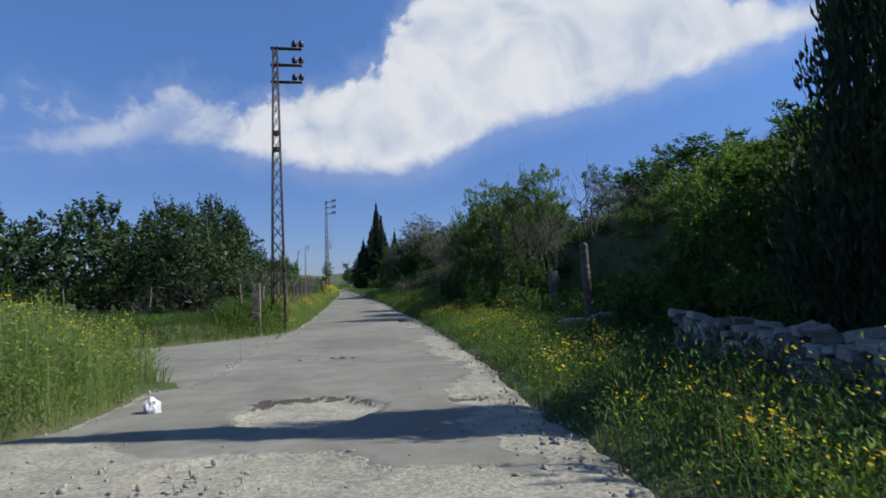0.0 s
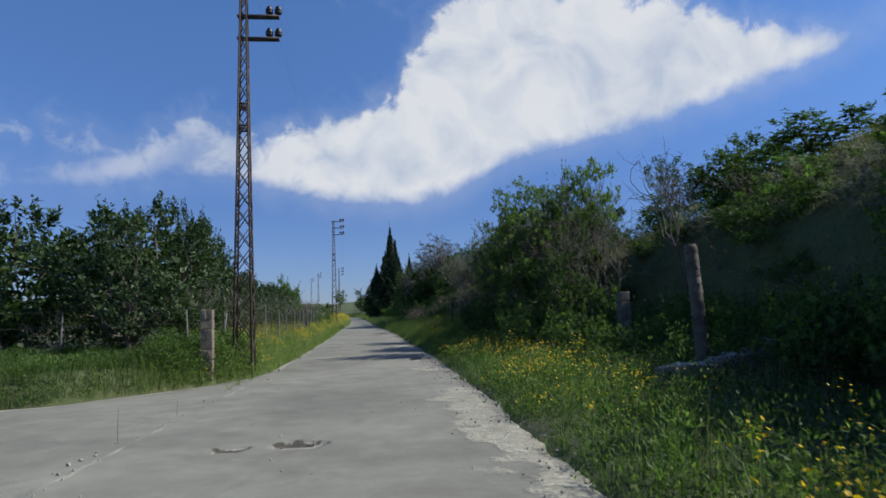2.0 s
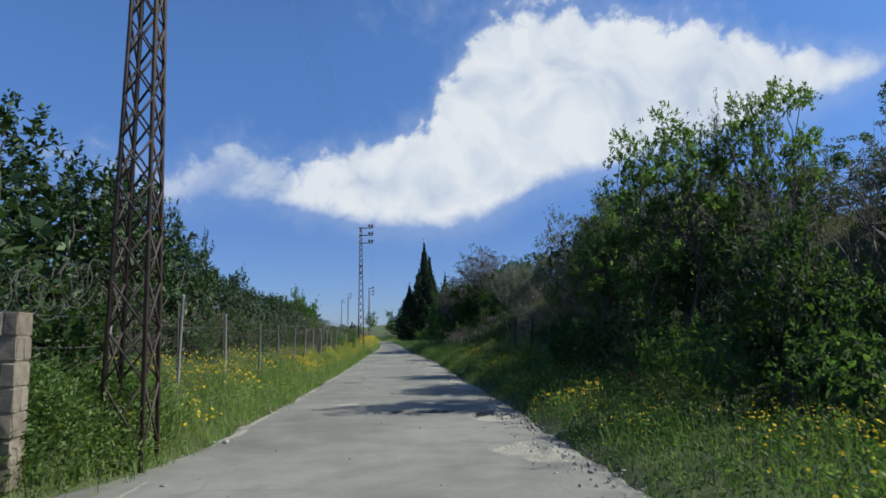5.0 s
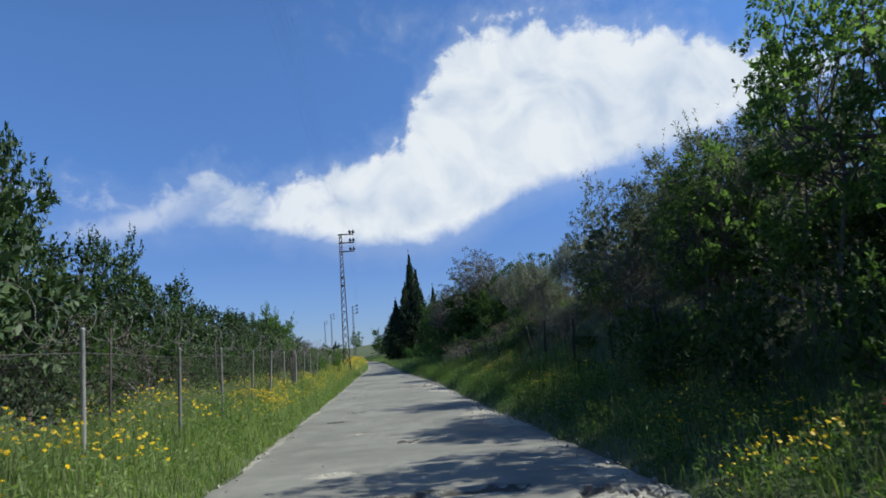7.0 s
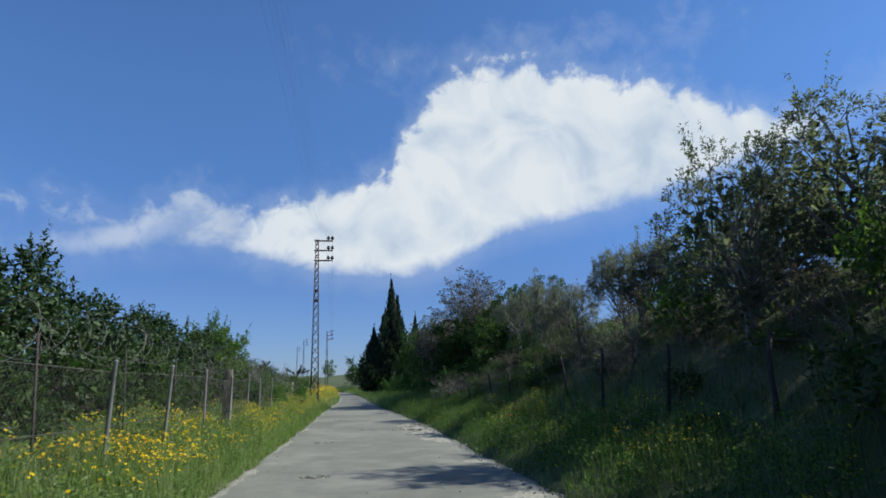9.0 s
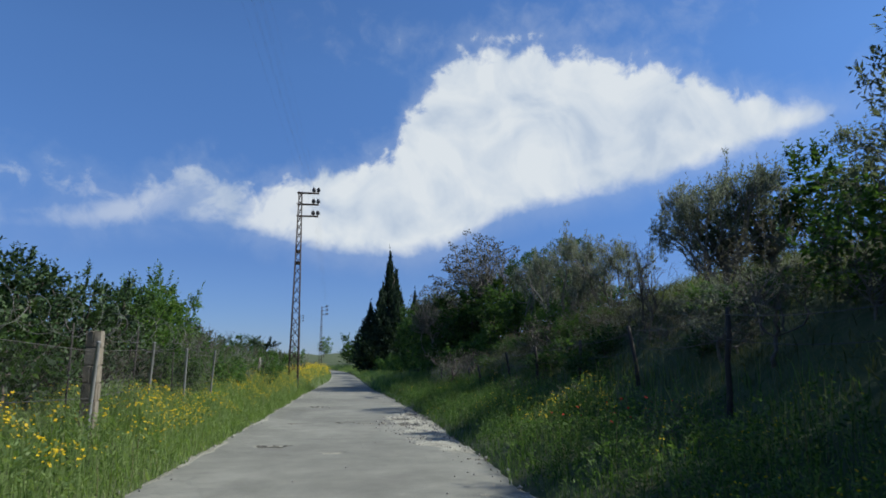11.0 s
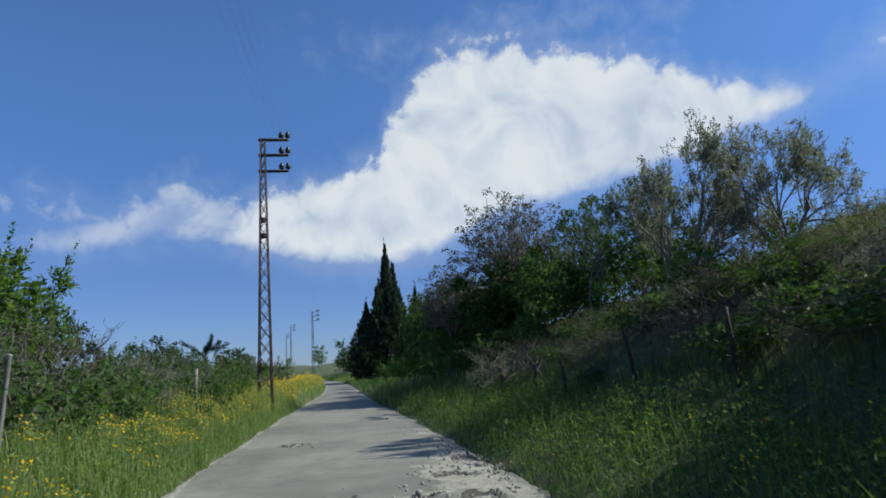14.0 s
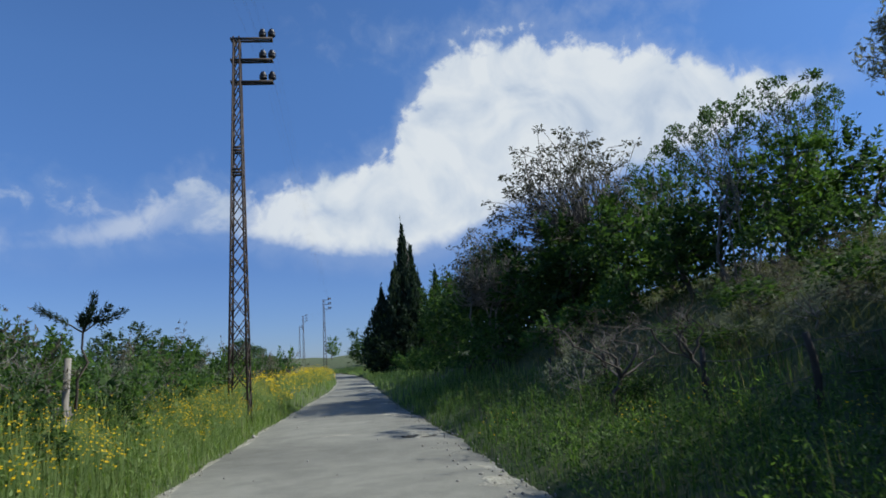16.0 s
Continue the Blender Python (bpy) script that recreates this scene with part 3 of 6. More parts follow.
# kind: leaf, bark, height, crown half width, crown foot, lobes, tips a lobe, leaves a tip, lobe size, leaf length, leaf width, trunk radius
KINDS = {
    "orchard_tree": (M_CITRUS, M_BARK, 5.0, 2.4, 0.0, 24, 27, 8, 0.34, 0.155, 0.082, 0.12),
    "broadleaf_tree": (M_FRESH, M_BARK, 5.0, 2.1, 0.2, 22, 32, 8, 0.34, 0.150, 0.072, 0.10),
    "dark_tree": (M_DARK, M_BARK, 5.0, 2.2, -0.1, 22, 23, 8, 0.36, 0.178, 0.083, 0.12),
    "dense_tree": (M_DENSE, M_PALEBARK, 5.0, 2.2, -0.1, 32, 36, 7, 0.34, 0.118, 0.046, 0.12),
    "bush": (M_BUSH, M_BARK, 2.0, 1.4, -0.1, 12, 14, 6, 0.42, 0.145, 0.060, 0.04),
    "dark_bush": (M_DARK, M_BARK, 2.0, 1.35, -0.1, 12, 14, 6, 0.42, 0.135, 0.056, 0.04),
    "green_bush": (M_FRESH, M_BARK, 2.0, 1.3, -0.1, 12, 14, 6, 0.42, 0.150, 0.062, 0.04),
    "olive_scrub": (M_OLIVE, M_PALEBARK, 2.0, 1.3, 0.0, 11, 15, 6, 0.42, 0.11, 0.030, 0.04),
    "dry_bush": (M_DRYLEAF, M_PALEBARK, 2.2, 1.3, 0.0, 12, 12, 6, 0.40, 0.090, 0.031, 0.030),
}
DENSE_KINDS = ("orchard_tree", "dark_tree", "broadleaf_tree", "bush", "dark_bush", "green_bush", "dense_tree")
LABELS = {
    "orchard_tree": ("dark glossy green orchard tree behind the wire fence", "tree"),
    "broadleaf_tree": ("fresh green broadleaf tree on the bank", "tree"),
    "dark_tree": ("dense dark green tree on the shaded bank", "tree"),
    "olive_tree": ("airy grey-green olive tree on the grassy hillside", "tree"),
    "dense_tree": ("dense grey-green tree standing on the grassy bank", "tree"),
    "bush": ("dark green bush on the bank beside the road", "bush"),
    "dark_bush": ("dark green tangled bush with brown twigs", "bush"),
    "green_bush": ("bright green leafy bush on the verge", "bush"),
    "olive_scrub": ("grey-green scrubby bush tangled in the hedge", "bush"),
    "dry_bush": ("dry greyish brown twiggy bush on the bank", "bush"),
    "tufted_tree": ("slender tree with round leaf tufts at its branch ends", "tree"),
    "bare_tree": ("bare dead sapling with thin pale twigs", "tree"),
    "cypress": ("tall dark green pointed cypress beside the road", "cypress"),
    "brown_tree": ("large airy brownish tree with small leaf tufts", "tree"),
    "pad_tree": ("tall green tree with rounded leaf pads on curving limbs", "tree"),
}
made = {}


def build_leafy(kind, seed, far=False):
    leaf, bark, H, R, foot, lobes, tips, per, size, ll, lw, tr = KINDS[kind]
    if far:
        lobes, tips, per, ll, lw = int(lobes * 0.8), int(tips * 0.55), 6, ll * 1.5, lw * 1.5
    rng = np.random.default_rng(seed * 97 + len(kind))
    T, D, C = lobed_crown(H, R, foot, lobes, tips, size, rng)
    pieces = [rosettes(T, D, per, ll, lw, rng)]
    if kind in DENSE_KINDS:
        # the close inner leaves that shut out the light
        m = {"dark_tree": 460, "dense_tree": 260}.get(kind, 340) if H > 3 else 150
        q = unit(rng.normal(size=(m, 3))) * rng.uniform(0.2, 1.0, m)[:, None] ** 0.5 * 0.66
        q = q * np.array([R, R, (H - max(foot, 0.0)) / 2]) + np.array([0, 0, (H + max(foot, 0.0)) / 2])
        pieces.append(leaf_cards(q, rng.normal(size=(m, 3)), 0.34 if H > 3 else 0.24, 0.19 if H > 3 else 0.13, rng))
    # pointed shoots that break the outline
    top = np.argsort(-T[:, 2] - 0.5 * np.hypot(T[:, 0], T[:, 1]) + rng.normal(size=len(T)) * 0.25)[: 12 if H > 3 else 8]
    for q in np.linspace(0.2, 1.0, 4):
        shoot = unit(D[top] * 0.6 + np.array([0, 0, 0.6]))
        reach = (0.10 if kind == "orchard_tree" else 0.16) * H * rng.uniform(0.4, 1.0, len(top)) * (1.0 if H > 3 else 1.4)
        pieces.append(rosettes(T[top] + shoot * (reach * q)[:, None], shoot, 5, ll * (1.1 - 0.4 * q), lw * (1.1 - 0.4 * q), rng, 0.9, 0.5, 1.2))
    crown = np_mesh("crown", *joined(pieces), leaf)
    fork = np.array([rng.normal() * 0.15, rng.normal() * 0.15, max(foot + 0.25 * (H - foot), 0.25)])
    wood = [limb((0.3 * fork[0], 0.3 * fork[1], -0.35), fork, tr * 1.25, tr * 0.85, rng, 0.07, 6, 7)]
    twiggy = kind in ("dry_bush", "olive_scrub")
    for k in range(0, lobes, 2 if far or not twiggy and H < 3 else 1):
        wood.append(limb(fork * rng.uniform(0.6, 1.0), C[k], tr * rng.uniform(0.35, 0.6), tr * 0.12, rng, 0.12, 6, 4))
        for t in rng.choice(tips, (1 if far else 3) if twiggy else 2, replace=False):
            e = T[k * tips + t] + D[k * tips + t] * (0.10 if twiggy else 0.0)
            wood.append(limb(C[k], e, tr * 0.16, tr * 0.05, rng, 0.12, 4, 3))
    return crown, np_mesh("trunk", *joined(wood), bark, True), H, R


def branching(start, way, length, radius, levels, rng, spread=0.55, kids=3, rise=0.25, wood=None, ends=None):
    """Limbs that fork and fork again; gives the limbs, and the outer ends with their directions."""
    wood, ends = ([] if wood is None else wood), ([] if ends is None else ends)
    way = unit(np.asarray(way, float))
    tip = start + way * length
    wood.append(limb(start, tip, radius, radius * 0.62, rng, 0.07, 5, 5 if radius > 0.02 else 3))
    if levels == 0:
        ends.append((start + (tip - start) * 0.55, way))
        ends.append((tip, way))
        return wood, ends
    for k in range(kids):
        w = way + unit(rng.normal(size=3)) * spread * rng.uniform(0.7, 1.3) + np.array([0, 0, rise])
        at = tip if k == 0 else start + (tip - start) * rng.uniform(0.55, 0.98)
        branching(at, w, length * rng.uniform(0.58, 0.82), radius * (0.62 if k == 0 else 0.5), levels - 1, rng, spread, kids, rise, wood, ends)
    return wood, ends


def build_olive(kind, seed, far=False):
    """Pale limbs that rise and spread from one foot, with airy sprays of small grey leaves."""
    rng = np.random.default_rng(seed * 41 + 9)
    wood, ends = [], []
    for k in range(5):
        a = k * 2 * np.pi / 5 + rng.normal() * 0.3
        way = np.array([math.cos(a) * 0.6, math.sin(a) * 0.6, 1.0])
        branching(np.array([math.cos(a) * 0.08, math.sin(a) * 0.08, -0.25]), way, 1.45, 0.055, 3, rng, 0.80, 4, 0.04, wood, ends)
    T, D = np.array([e[0] for e in ends]), np.array([e[1] for e in ends])
    H, R = float(np.quantile(T[:, 2], 0.985)), float(np.quantile(np.hypot(T[:, 0], T[:, 1]), 0.95))
    kept = rng.uniform(size=len(T)) < 0.55
    T, D = T[kept], D[kept]
    n = 3 if far else 5
    T, D = np.repeat(T, n, 0) + rng.normal(size=(len(T) * n, 3)) * 0.075, np.repeat(D, n, 0) + rng.normal(size=(len(T) * n, 3)) * 0.5
    crown = np_mesh("crown", *rosettes(T, D, 8, 0.125 if far else 0.095, 0.040 if far else 0.030, rng, 0.9, 0.4, 2.0), M_OLIVE)
    return crown, np_mesh("trunk", *joined(wood), M_PALEBARK, True), H, R


def build_pads(kind, seed, far=False):
    """Curving limbs that carry dense rounded pads of leaves, with sky between them."""
    rng = np.random.default_rng(seed * 53 + 1)
    H, R, n = 5.0, 2.0, 50
    k = np.arange(n) + 0.5
    a, z = k * 2.39996, 1 - 1.8 * k / n
    d = np.stack([np.cos(a) * np.sqrt(np.clip(1 - z * z, 0, 1)), np.sin(a) * np.sqrt(np.clip(1 - z * z, 0, 1)), z], 1)
    C = d * np.array([R - 0.3, R - 0.3, 2.1]) * rng.uniform(0.55, 1.05, n)[:, None] + np.array([0, 0, 2.65]) + rng.normal(size=(n, 3)) * 0.12
    rad = rng.uniform(0.26, 0.52, n)
    m = 14 if far else 30
    v = unit(rng.normal(size=(n * m, 3)) + np.array([0, 0, 0.35]))
    T = np.repeat(C, m, 0) + v * np.repeat(rad, m)[:, None] * np.array([1, 1, 0.72]) * rng.uniform(0.5, 1.0, n * m)[:, None]
    pieces = [rosettes(T, v + np.array([0, 0, 0.2]), 8, 0.13 if far else 0.088, 0.068 if far else 0.048, rng, 0.8, 0.8, 1.2)]
    q = unit(rng.normal(size=(90, 3))) * rng.uniform(0.1, 1.0, 90)[:, None] ** 0.5 * np.array([1.3, 1.3, 1.5]) + np.array([0, 0, 2.7])
    pieces.append(leaf_cards(q, rng.normal(size=(90, 3)), 0.26, 0.15, rng))
    wood = []
    stems = [np.array([math.cos(q) * 0.7, math.sin(q) * 0.7, 2.4 + 0.3 * math.sin(3 * q)]) for q in (0.3, 2.4, 4.5)]
    for s in stems:
        wood.append(limb((s[0] * 0.15, s[1] * 0.15, -0.3), s, 0.050, 0.028, rng, 0.14, 8, 6))
    for c in C:
        s = stems[int(np.argmin([np.hypot(*(c - q)[:2]) for q in stems]))]
        wood.append(limb(s * rng.uniform(0.75, 1.0), c, 0.022, 0.008, rng, 0.18, 7, 4))
    return np_mesh("crown", *joined(pieces), M_PAD), np_mesh("trunk", *joined(wood), M_BARK, True), H, R


def build_tufted(kind, seed, far=False):
    """Thin rising stems, each ending in a ball of leaves."""
    rng = np.random.default_rng(seed * 31 + 5)
    H, R = 5.0, 1.7
    brown = kind == "brown_tree"
    n = 360 if brown else 34
    C = shell_points(n, R, R, 0.9 if brown else 2.2, H, rng, 0.25 if brown else 0.6, 5, 0.10 if brown else 0.3)
    rad = rng.uniform(0.06, 0.10, len(C)) if brown else rng.uniform(0.11, 0.22, len(C))
    pieces = [clump_leaves(C, rad, 18 if brown else 66, 0.075 if brown else 0.080, 0.040 if brown else 0.056, rng, 0.75, 0.9, -0.05)]
    wood = []
    stems = []
    for _ in range(6 if brown else 4):
        b = np.array([rng.normal() * 0.5, rng.normal() * 0.5, H * rng.uniform(0.4, 0.6)])
        stems.append(b)
        wood.append(limb((rng.normal() * 0.1, rng.normal() * 0.1, -0.3), b, 0.045, 0.022, rng, 0.10, 7, 6))
    for c in C:
        b = stems[int(np.argmin([np.linalg.norm((c - s) * np.array([1, 1, 0.4])) for s in stems]))]
        b = b * rng.uniform(0.7, 1.0)
        wood.append(limb(b, c, 0.015, 0.006, rng, 0.14, 6, 4))
    crown = np_mesh("crown", *joined(pieces), M_BROWN if brown else M_DARK)
    trunk = np_mesh("trunk", *joined(wood), M_PALEBARK, True)
    return crown, trunk, H, R


def build_bare(kind, seed, far=False):
    rng = np.random.default_rng(seed * 13 + 2)
    H, R = 4.0, 1.0
    wood, ends = [], []
    fork = np.array([0.1, 0.0, 1.3])
    wood.append(limb((0, 0, -0.3), fork, 0.05, 0.038, rng, 0.05, 6, 6))
    for _ in range(5):
        m = fork + np.array([rng.normal() * 0.35, rng.normal() * 0.35, rng.uniform(0.7, 1.4)])
        wood.append(limb(fork, m, 0.032, 0.018, rng, 0.1, 6, 5))
        for _ in range(3):
            e = m + np.array([rng.normal() * 0.45, rng.normal() * 0.45, rng.uniform(0.3, 1.2)])
            wood.append(limb(m, e, 0.016, 0.007, rng, 0.14, 5, 4))
            ends.append(e)
            for _ in range(3):
                q = e + rng.normal(size=3) * 0.28
                wood.append(limb(m + (e - m) * rng.uniform(0.4, 1.0), q, 0.008, 0.004, rng, 0.1, 4, 3))
    E_ = np.array(ends)
    crown = np_mesh("crown", *clump_leaves(E_, np.full(len(E_), 0.15), 10, 0.05, 0.02, rng), M_DRYLEAF)
    return crown, np_mesh("trunk", *joined(wood), M_BARK, True), H, R


def build_cypress(kind, seed, far=False):
    rng = np.random.default_rng(seed * 7 + 3)
    H, R = 10.0, 1.25
    n = 420
    h = rng.uniform(0.02, 1.0, n) ** 0.9
    prof = np.interp(h, [0, 0.06, 0.25, 0.55, 0.8, 0.93, 1.0], [0.62, 0.92, 1.0, 0.62, 0.24, 0.07, 0.01]) * R
    a = rng.uniform(0, 2 * np.pi, n)
    rr = prof * rng.uniform(0.5, 1.12, n) * (1 + 0.22 * np.sin(3 * a + 7 * h) * (h < 0.7))
    C = np.stack([np.cos(a) * rr, np.sin(a) * rr, h * H], 1)
    per = 9 if far else 62
    slim = np.repeat(np.clip(prof / R, 0.12, 1.0), per)[:, None]
    P = np.repeat(C, per, 0) + rng.normal(size=(n * per, 3)) * np.array([0.14, 0.14, 0.26]) * np.hstack([slim, slim, slim * 0 + 1])
    o = P * np.array([1, 1, 0])
    along = unit(o) * 0.35 * slim + np.array([0, 0, 1.0]) + rng.normal(size=P.shape) * (0.08 + 0.20 * slim)
    v1 = leaf_cards(P, along, 0.46 if far else 0.19, 0.13 if far else 0.058, rng, 0.2)
    # pointed side plumes
    k = rng.choice(n, 90, replace=False)
    q = np.repeat(C[k] * np.array([1.22, 1.22, 1.02]), 20, 0) + rng.normal(size=(1800, 3)) * np.array([0.06, 0.06, 0.30])
    v2 = leaf_cards(q, np.array([0, 0, 1.0]) + rng.normal(size=q.shape) * 0.2, 0.26, 0.055, rng, 0.2)
    crown = np_mesh("crown", *joined([v1, v2]), M_CYPRESS)
    wood = [limb((0, 0, -0.4), (0.05, 0, H * 0.9), 0.2, 0.02, rng, 0.01, 8, 8)]
    return crown, np_mesh("trunk", *joined(wood), M_BARK, True), H, R


MAKERS = {"olive_tree": build_olive, "pad_tree": build_pads, "tufted_tree": build_tufted, "brown_tree": build_tufted, "bare_tree": build_bare, "cypress": build_cypress}
VARIANTS = {"orchard_tree": 4, "bush": 4, "dark_tree": 4}
planted = [0]


def plant(kind, x, y, top, width, sink=0.0, group=""):
    """A tree whose crown tip is at the height top and whose crown is width wide."""
    planted[0] += 1
    far = y > 72.5 or x > (9.55 if kind == "dark_tree" else 10.6) or x < -8.8 or y < 5
    var = planted[0] % (2 if far else VARIANTS.get(kind, 3))
    key = (kind, var, far)
    spin = (planted[0] * 137.5) % 360
    z = gz(x, y) - sink
    if key not in made:
        crown, trunk, H, R = MAKERS.get(kind, build_leafy)(kind, var + 1, far)
        label, cat = LABELS[kind]
        ob = thing(kind, None, label, cat, group)
        part("trunk", trunk, ob)
        part("crown", crown, ob)
        made[key] = (ob, H, R)
        first = True
    else:
        first = False
    ob, H, R = made[key]
    sz, sx = max(top - z, 0.4) / H, width / (2 * R)
    m = pose(x, y, z, 0, 0, spin) @ Matrix.Diagonal((sx, sx, sz, 1))
    if first:
        ob.matrix_basis = m
        return ob
    base = ob.matrix_basis.copy()
    ob.matrix_basis = Matrix.Identity(4)
    cp = copy_thing(ob, m)
    ob.matrix_basis = base
    if group:
        cp["group"] = group
    return cp


# orchard behind the left fence: x, y, top, width
FRONT_ROW = [(-7.0, 28.4, 5.2, 4.4), (-10.6, 28.6, 5.0, 4.6), (-14.6, 28.9, 5.2, 4.8), (-18.8, 29.6, 5.3, 5.0), (-23.5, 30.5, 5.4, 5.2), (-28.5, 31.5, 5.6, 5.4),
             (-34, 33, 6, 6), (-8.6, 32.6, 5.9, 4.6), (-13.0, 33.5, 5.8, 5.0), (-18, 35, 6.2, 5.2), (-24, 36, 6.4, 5.5), (-6.4, 32.6, 5.3, 3.6),
             (-6.95, 35.3, 6.3, 2.3), (-7.5, 38.2, 4.6, 3.0), (-9.3, 41.0, 5.4, 2.6), (-8.45, 44.0, 5.8, 3.0)]
BACK_ROW = [(-12.5, 38.5, 5.8, 5.0), (-12.5, 44.5, 5.2, 5.0), (-6.8, 41.6, 4.3, 3.2), (-6.9, 44.4, 4.3, 3.2), (-6.8, 46.8, 4.0, 3.2), (-7.0, 49.2, 3.8, 3.2), (-6.8, 51.6, 3.75, 3.2),
            (-6.9, 54.0, 3.8, 3.0), (-6.6, 56.2, 3.8, 3.0), (-6.7, 58.4, 4.0, 3.0), (-6.9, 60.4, 4.25, 2.8), (-7.0, 62.3, 4.6, 2.8), (-7.6, 64.6, 4.0, 2.8), (-11, 50, 4.6, 4.6), (-11, 56, 4.4, 4.6),
            (-11.5, 62, 4.2, 4.6), (-16, 52, 5, 5.5), (-17, 60, 5, 5.5), (-6.1, 25.8, 3.6, 2.6)]
for x, y, top, w in FRONT_ROW + BACK_ROW:
    top, w = (top + 0.1, w * 1.22) if y < 34 else (top, w * 1.1)
    plant("broadleaf_tree" if 57 < y < 63 and x > -8 else "orchard_tree", x, y, top, w, group="orchard trees behind the fence")
for k in range(9):
    plant("dark_bush", -8.6 - 2.0 * k, 27.4 + 0.25 * (k % 3), 2.1 + 0.3 * math.sin(k * 1.7), 2.5, group="hedge growth along the fence")
for x, y, top in ((-3.95, 64.5, 1.25), (-4.1, 67.3, 1.5), (-4.3, 65.0, 1.7)):
    plant("dark_bush", x, y, top, 1.3, group="hedge growth along the fence")
# low growth at the fence line further on
for k in range(3):
    plant("bare_tree", -4.8 - 0.2 * (k % 2), 58.6 + 2.4 * k, 2.75 + 0.2 * math.sin(k * 2.0), 1.5, group="hedge growth along the fence")
for k in range(17):
    plant(("bush", "olive_scrub", "bush", "dry_bush", "bush")[k % 5], -4.62 - 0.25 * (k % 2) - 0.012 * k, 56.8 + 1.1 * k, 2.15 + 0.22 * math.sin(k * 2.6), 2.1, group="hedge growth along the fence")
for k in range(17):
    y = 58.5 + k * 2.6
    plant(("dry_bush", "bush", "dry_bush", "olive_scrub", "green_bush")[k % 5], -5.2 - 0.9 * (k % 3) - 0.01 * (y - 58), y, 2.15 + 0.55 * math.sin(k * 2.1) + 0.012 * (y - 58), 2.4 + 0.7 * math.sin(k * 1.3), group="hedge growth along the fence")
for k, (x, y, top, w) in enumerate([(-4.9, 46, 1.6, 1.6), (-5.2, 38, 2.2, 2.4), (-5.4, 49.5, 2.1, 2.4), (-5.0, 34.5, 2.2, 2.0), (-4.9, 29.5, 2.6, 2.2), (-5.3, 41, 2.0, 2.2), (-5.6, 44.5, 2.4, 2.4), (-5.2, 53, 2.2, 2.2), (-5.2, 56.2, 2.3, 2.2), (-4.6, 26.9, 2.4, 2.2), (-8.0, 25.6, 1.9, 2.2), (-11.5, 25.6, 2.0, 2.4), (-15.0, 26.5, 2.1, 2.6), (-6.2, 26.4, 2.6, 2.4), (-9.6, 26.6, 2.5, 2.6), (-13.2, 26.8, 2.6, 2.8), (-17.5, 27.2, 2.6, 3.0), (-20.5, 27.6, 2.6, 3.2), (-5.6, 31.0, 2.8, 2.2), (-5.6, 36.2, 2.8, 2.2), (-5.5, 39.6, 2.6, 2.0), (-5.7, 47.6, 2.6, 2.2)]):
    plant(("dark_bush", "dry_bush", "dark_bush")[k % 3], x, y, top, w, group="hedge growth along the fence")
for k, (x, y, top, w) in enumerate([(-9, 96, 2.7, 4), (-8, 104, 2.7, 4), (-9.5, 112, 2.9, 5), (-10, 121, 3.1, 5), (-12, 128, 3.4, 5.5), (-10.5, 84, 3.2, 4), (-10, 76, 3.4, 4), (-15, 100, 5, 6), (-18, 118, 5.5, 7), (-17, 142, 6, 7)]):
    plant("orchard_tree" if k % 2 else "dark_tree", x, y, top, w, group="far bushes beside the road")

# trees and bushes on the right bank: kind, x, y, top, width
NEAR_BANK = [
    ("cypress", 6.7, 7.4, 9.5, 2.1), ("broadleaf_tree", 8.0, 13.6, 4.3, 2.8), ("dark_tree", 10.0, 11.8, 5.2, 3.6), ("dark_tree", 9.6, 9.6, 5.0, 3.0), ("broadleaf_tree", 10.2, 15.8, 5.0, 3.2),
    ("dark_tree", 9.6, 3.5, 5.2, 3.4), ("dark_tree", 9.0, 0.5, 6.0, 5.0), ("dark_tree", 12.5, 6.5, 6.5, 5.0), ("dark_tree", 13.5, 13.0, 6.0, 4.6), ("bush", 8.0, 16.6, 1.9, 2.4),
    # unseen trees added to shade wall and verge: (8.2, 5.0), (9.0, 7.4), (11.4, 9.0)
    ("dark_tree", 8.3, 10.6, 4.6, 2.8), ("dark_tree", 8.2, 5.0, 5.5, 3.0), ("bush", 7.4, 11.0, 2.0, 2.4), ("bush", 7.6, 8.8, 2.0, 2.4), ("bush", 8.1, 17.6, 1.4, 1.8),
    ("bush", 7.6, 14.3, 2.1, 2.4), ("bush", 8.4, 12.5, 2.4, 2.4), ("dark_tree", 9.0, 7.4, 5.6, 3.4), ("broadleaf_tree", 8.9, 15.2, 4.5, 3.0), ("dark_tree", 11.4, 9.0, 6.2, 4.0),
    ("dark_tree", 11.6, 14.6, 5.8, 3.6), ("dark_bush", 7.2, 12.4, 1.8, 2.0), ("dark_bush", 7.4, 10.0, 1.9, 2.0), ("dark_bush", 7.0, 15.8, 1.5, 1.8), ("dark_bush", 7.6, 17.4, 1.7, 2.0), ("broadleaf_tree", 9.9, 13.2, 4.8, 3.0),
]
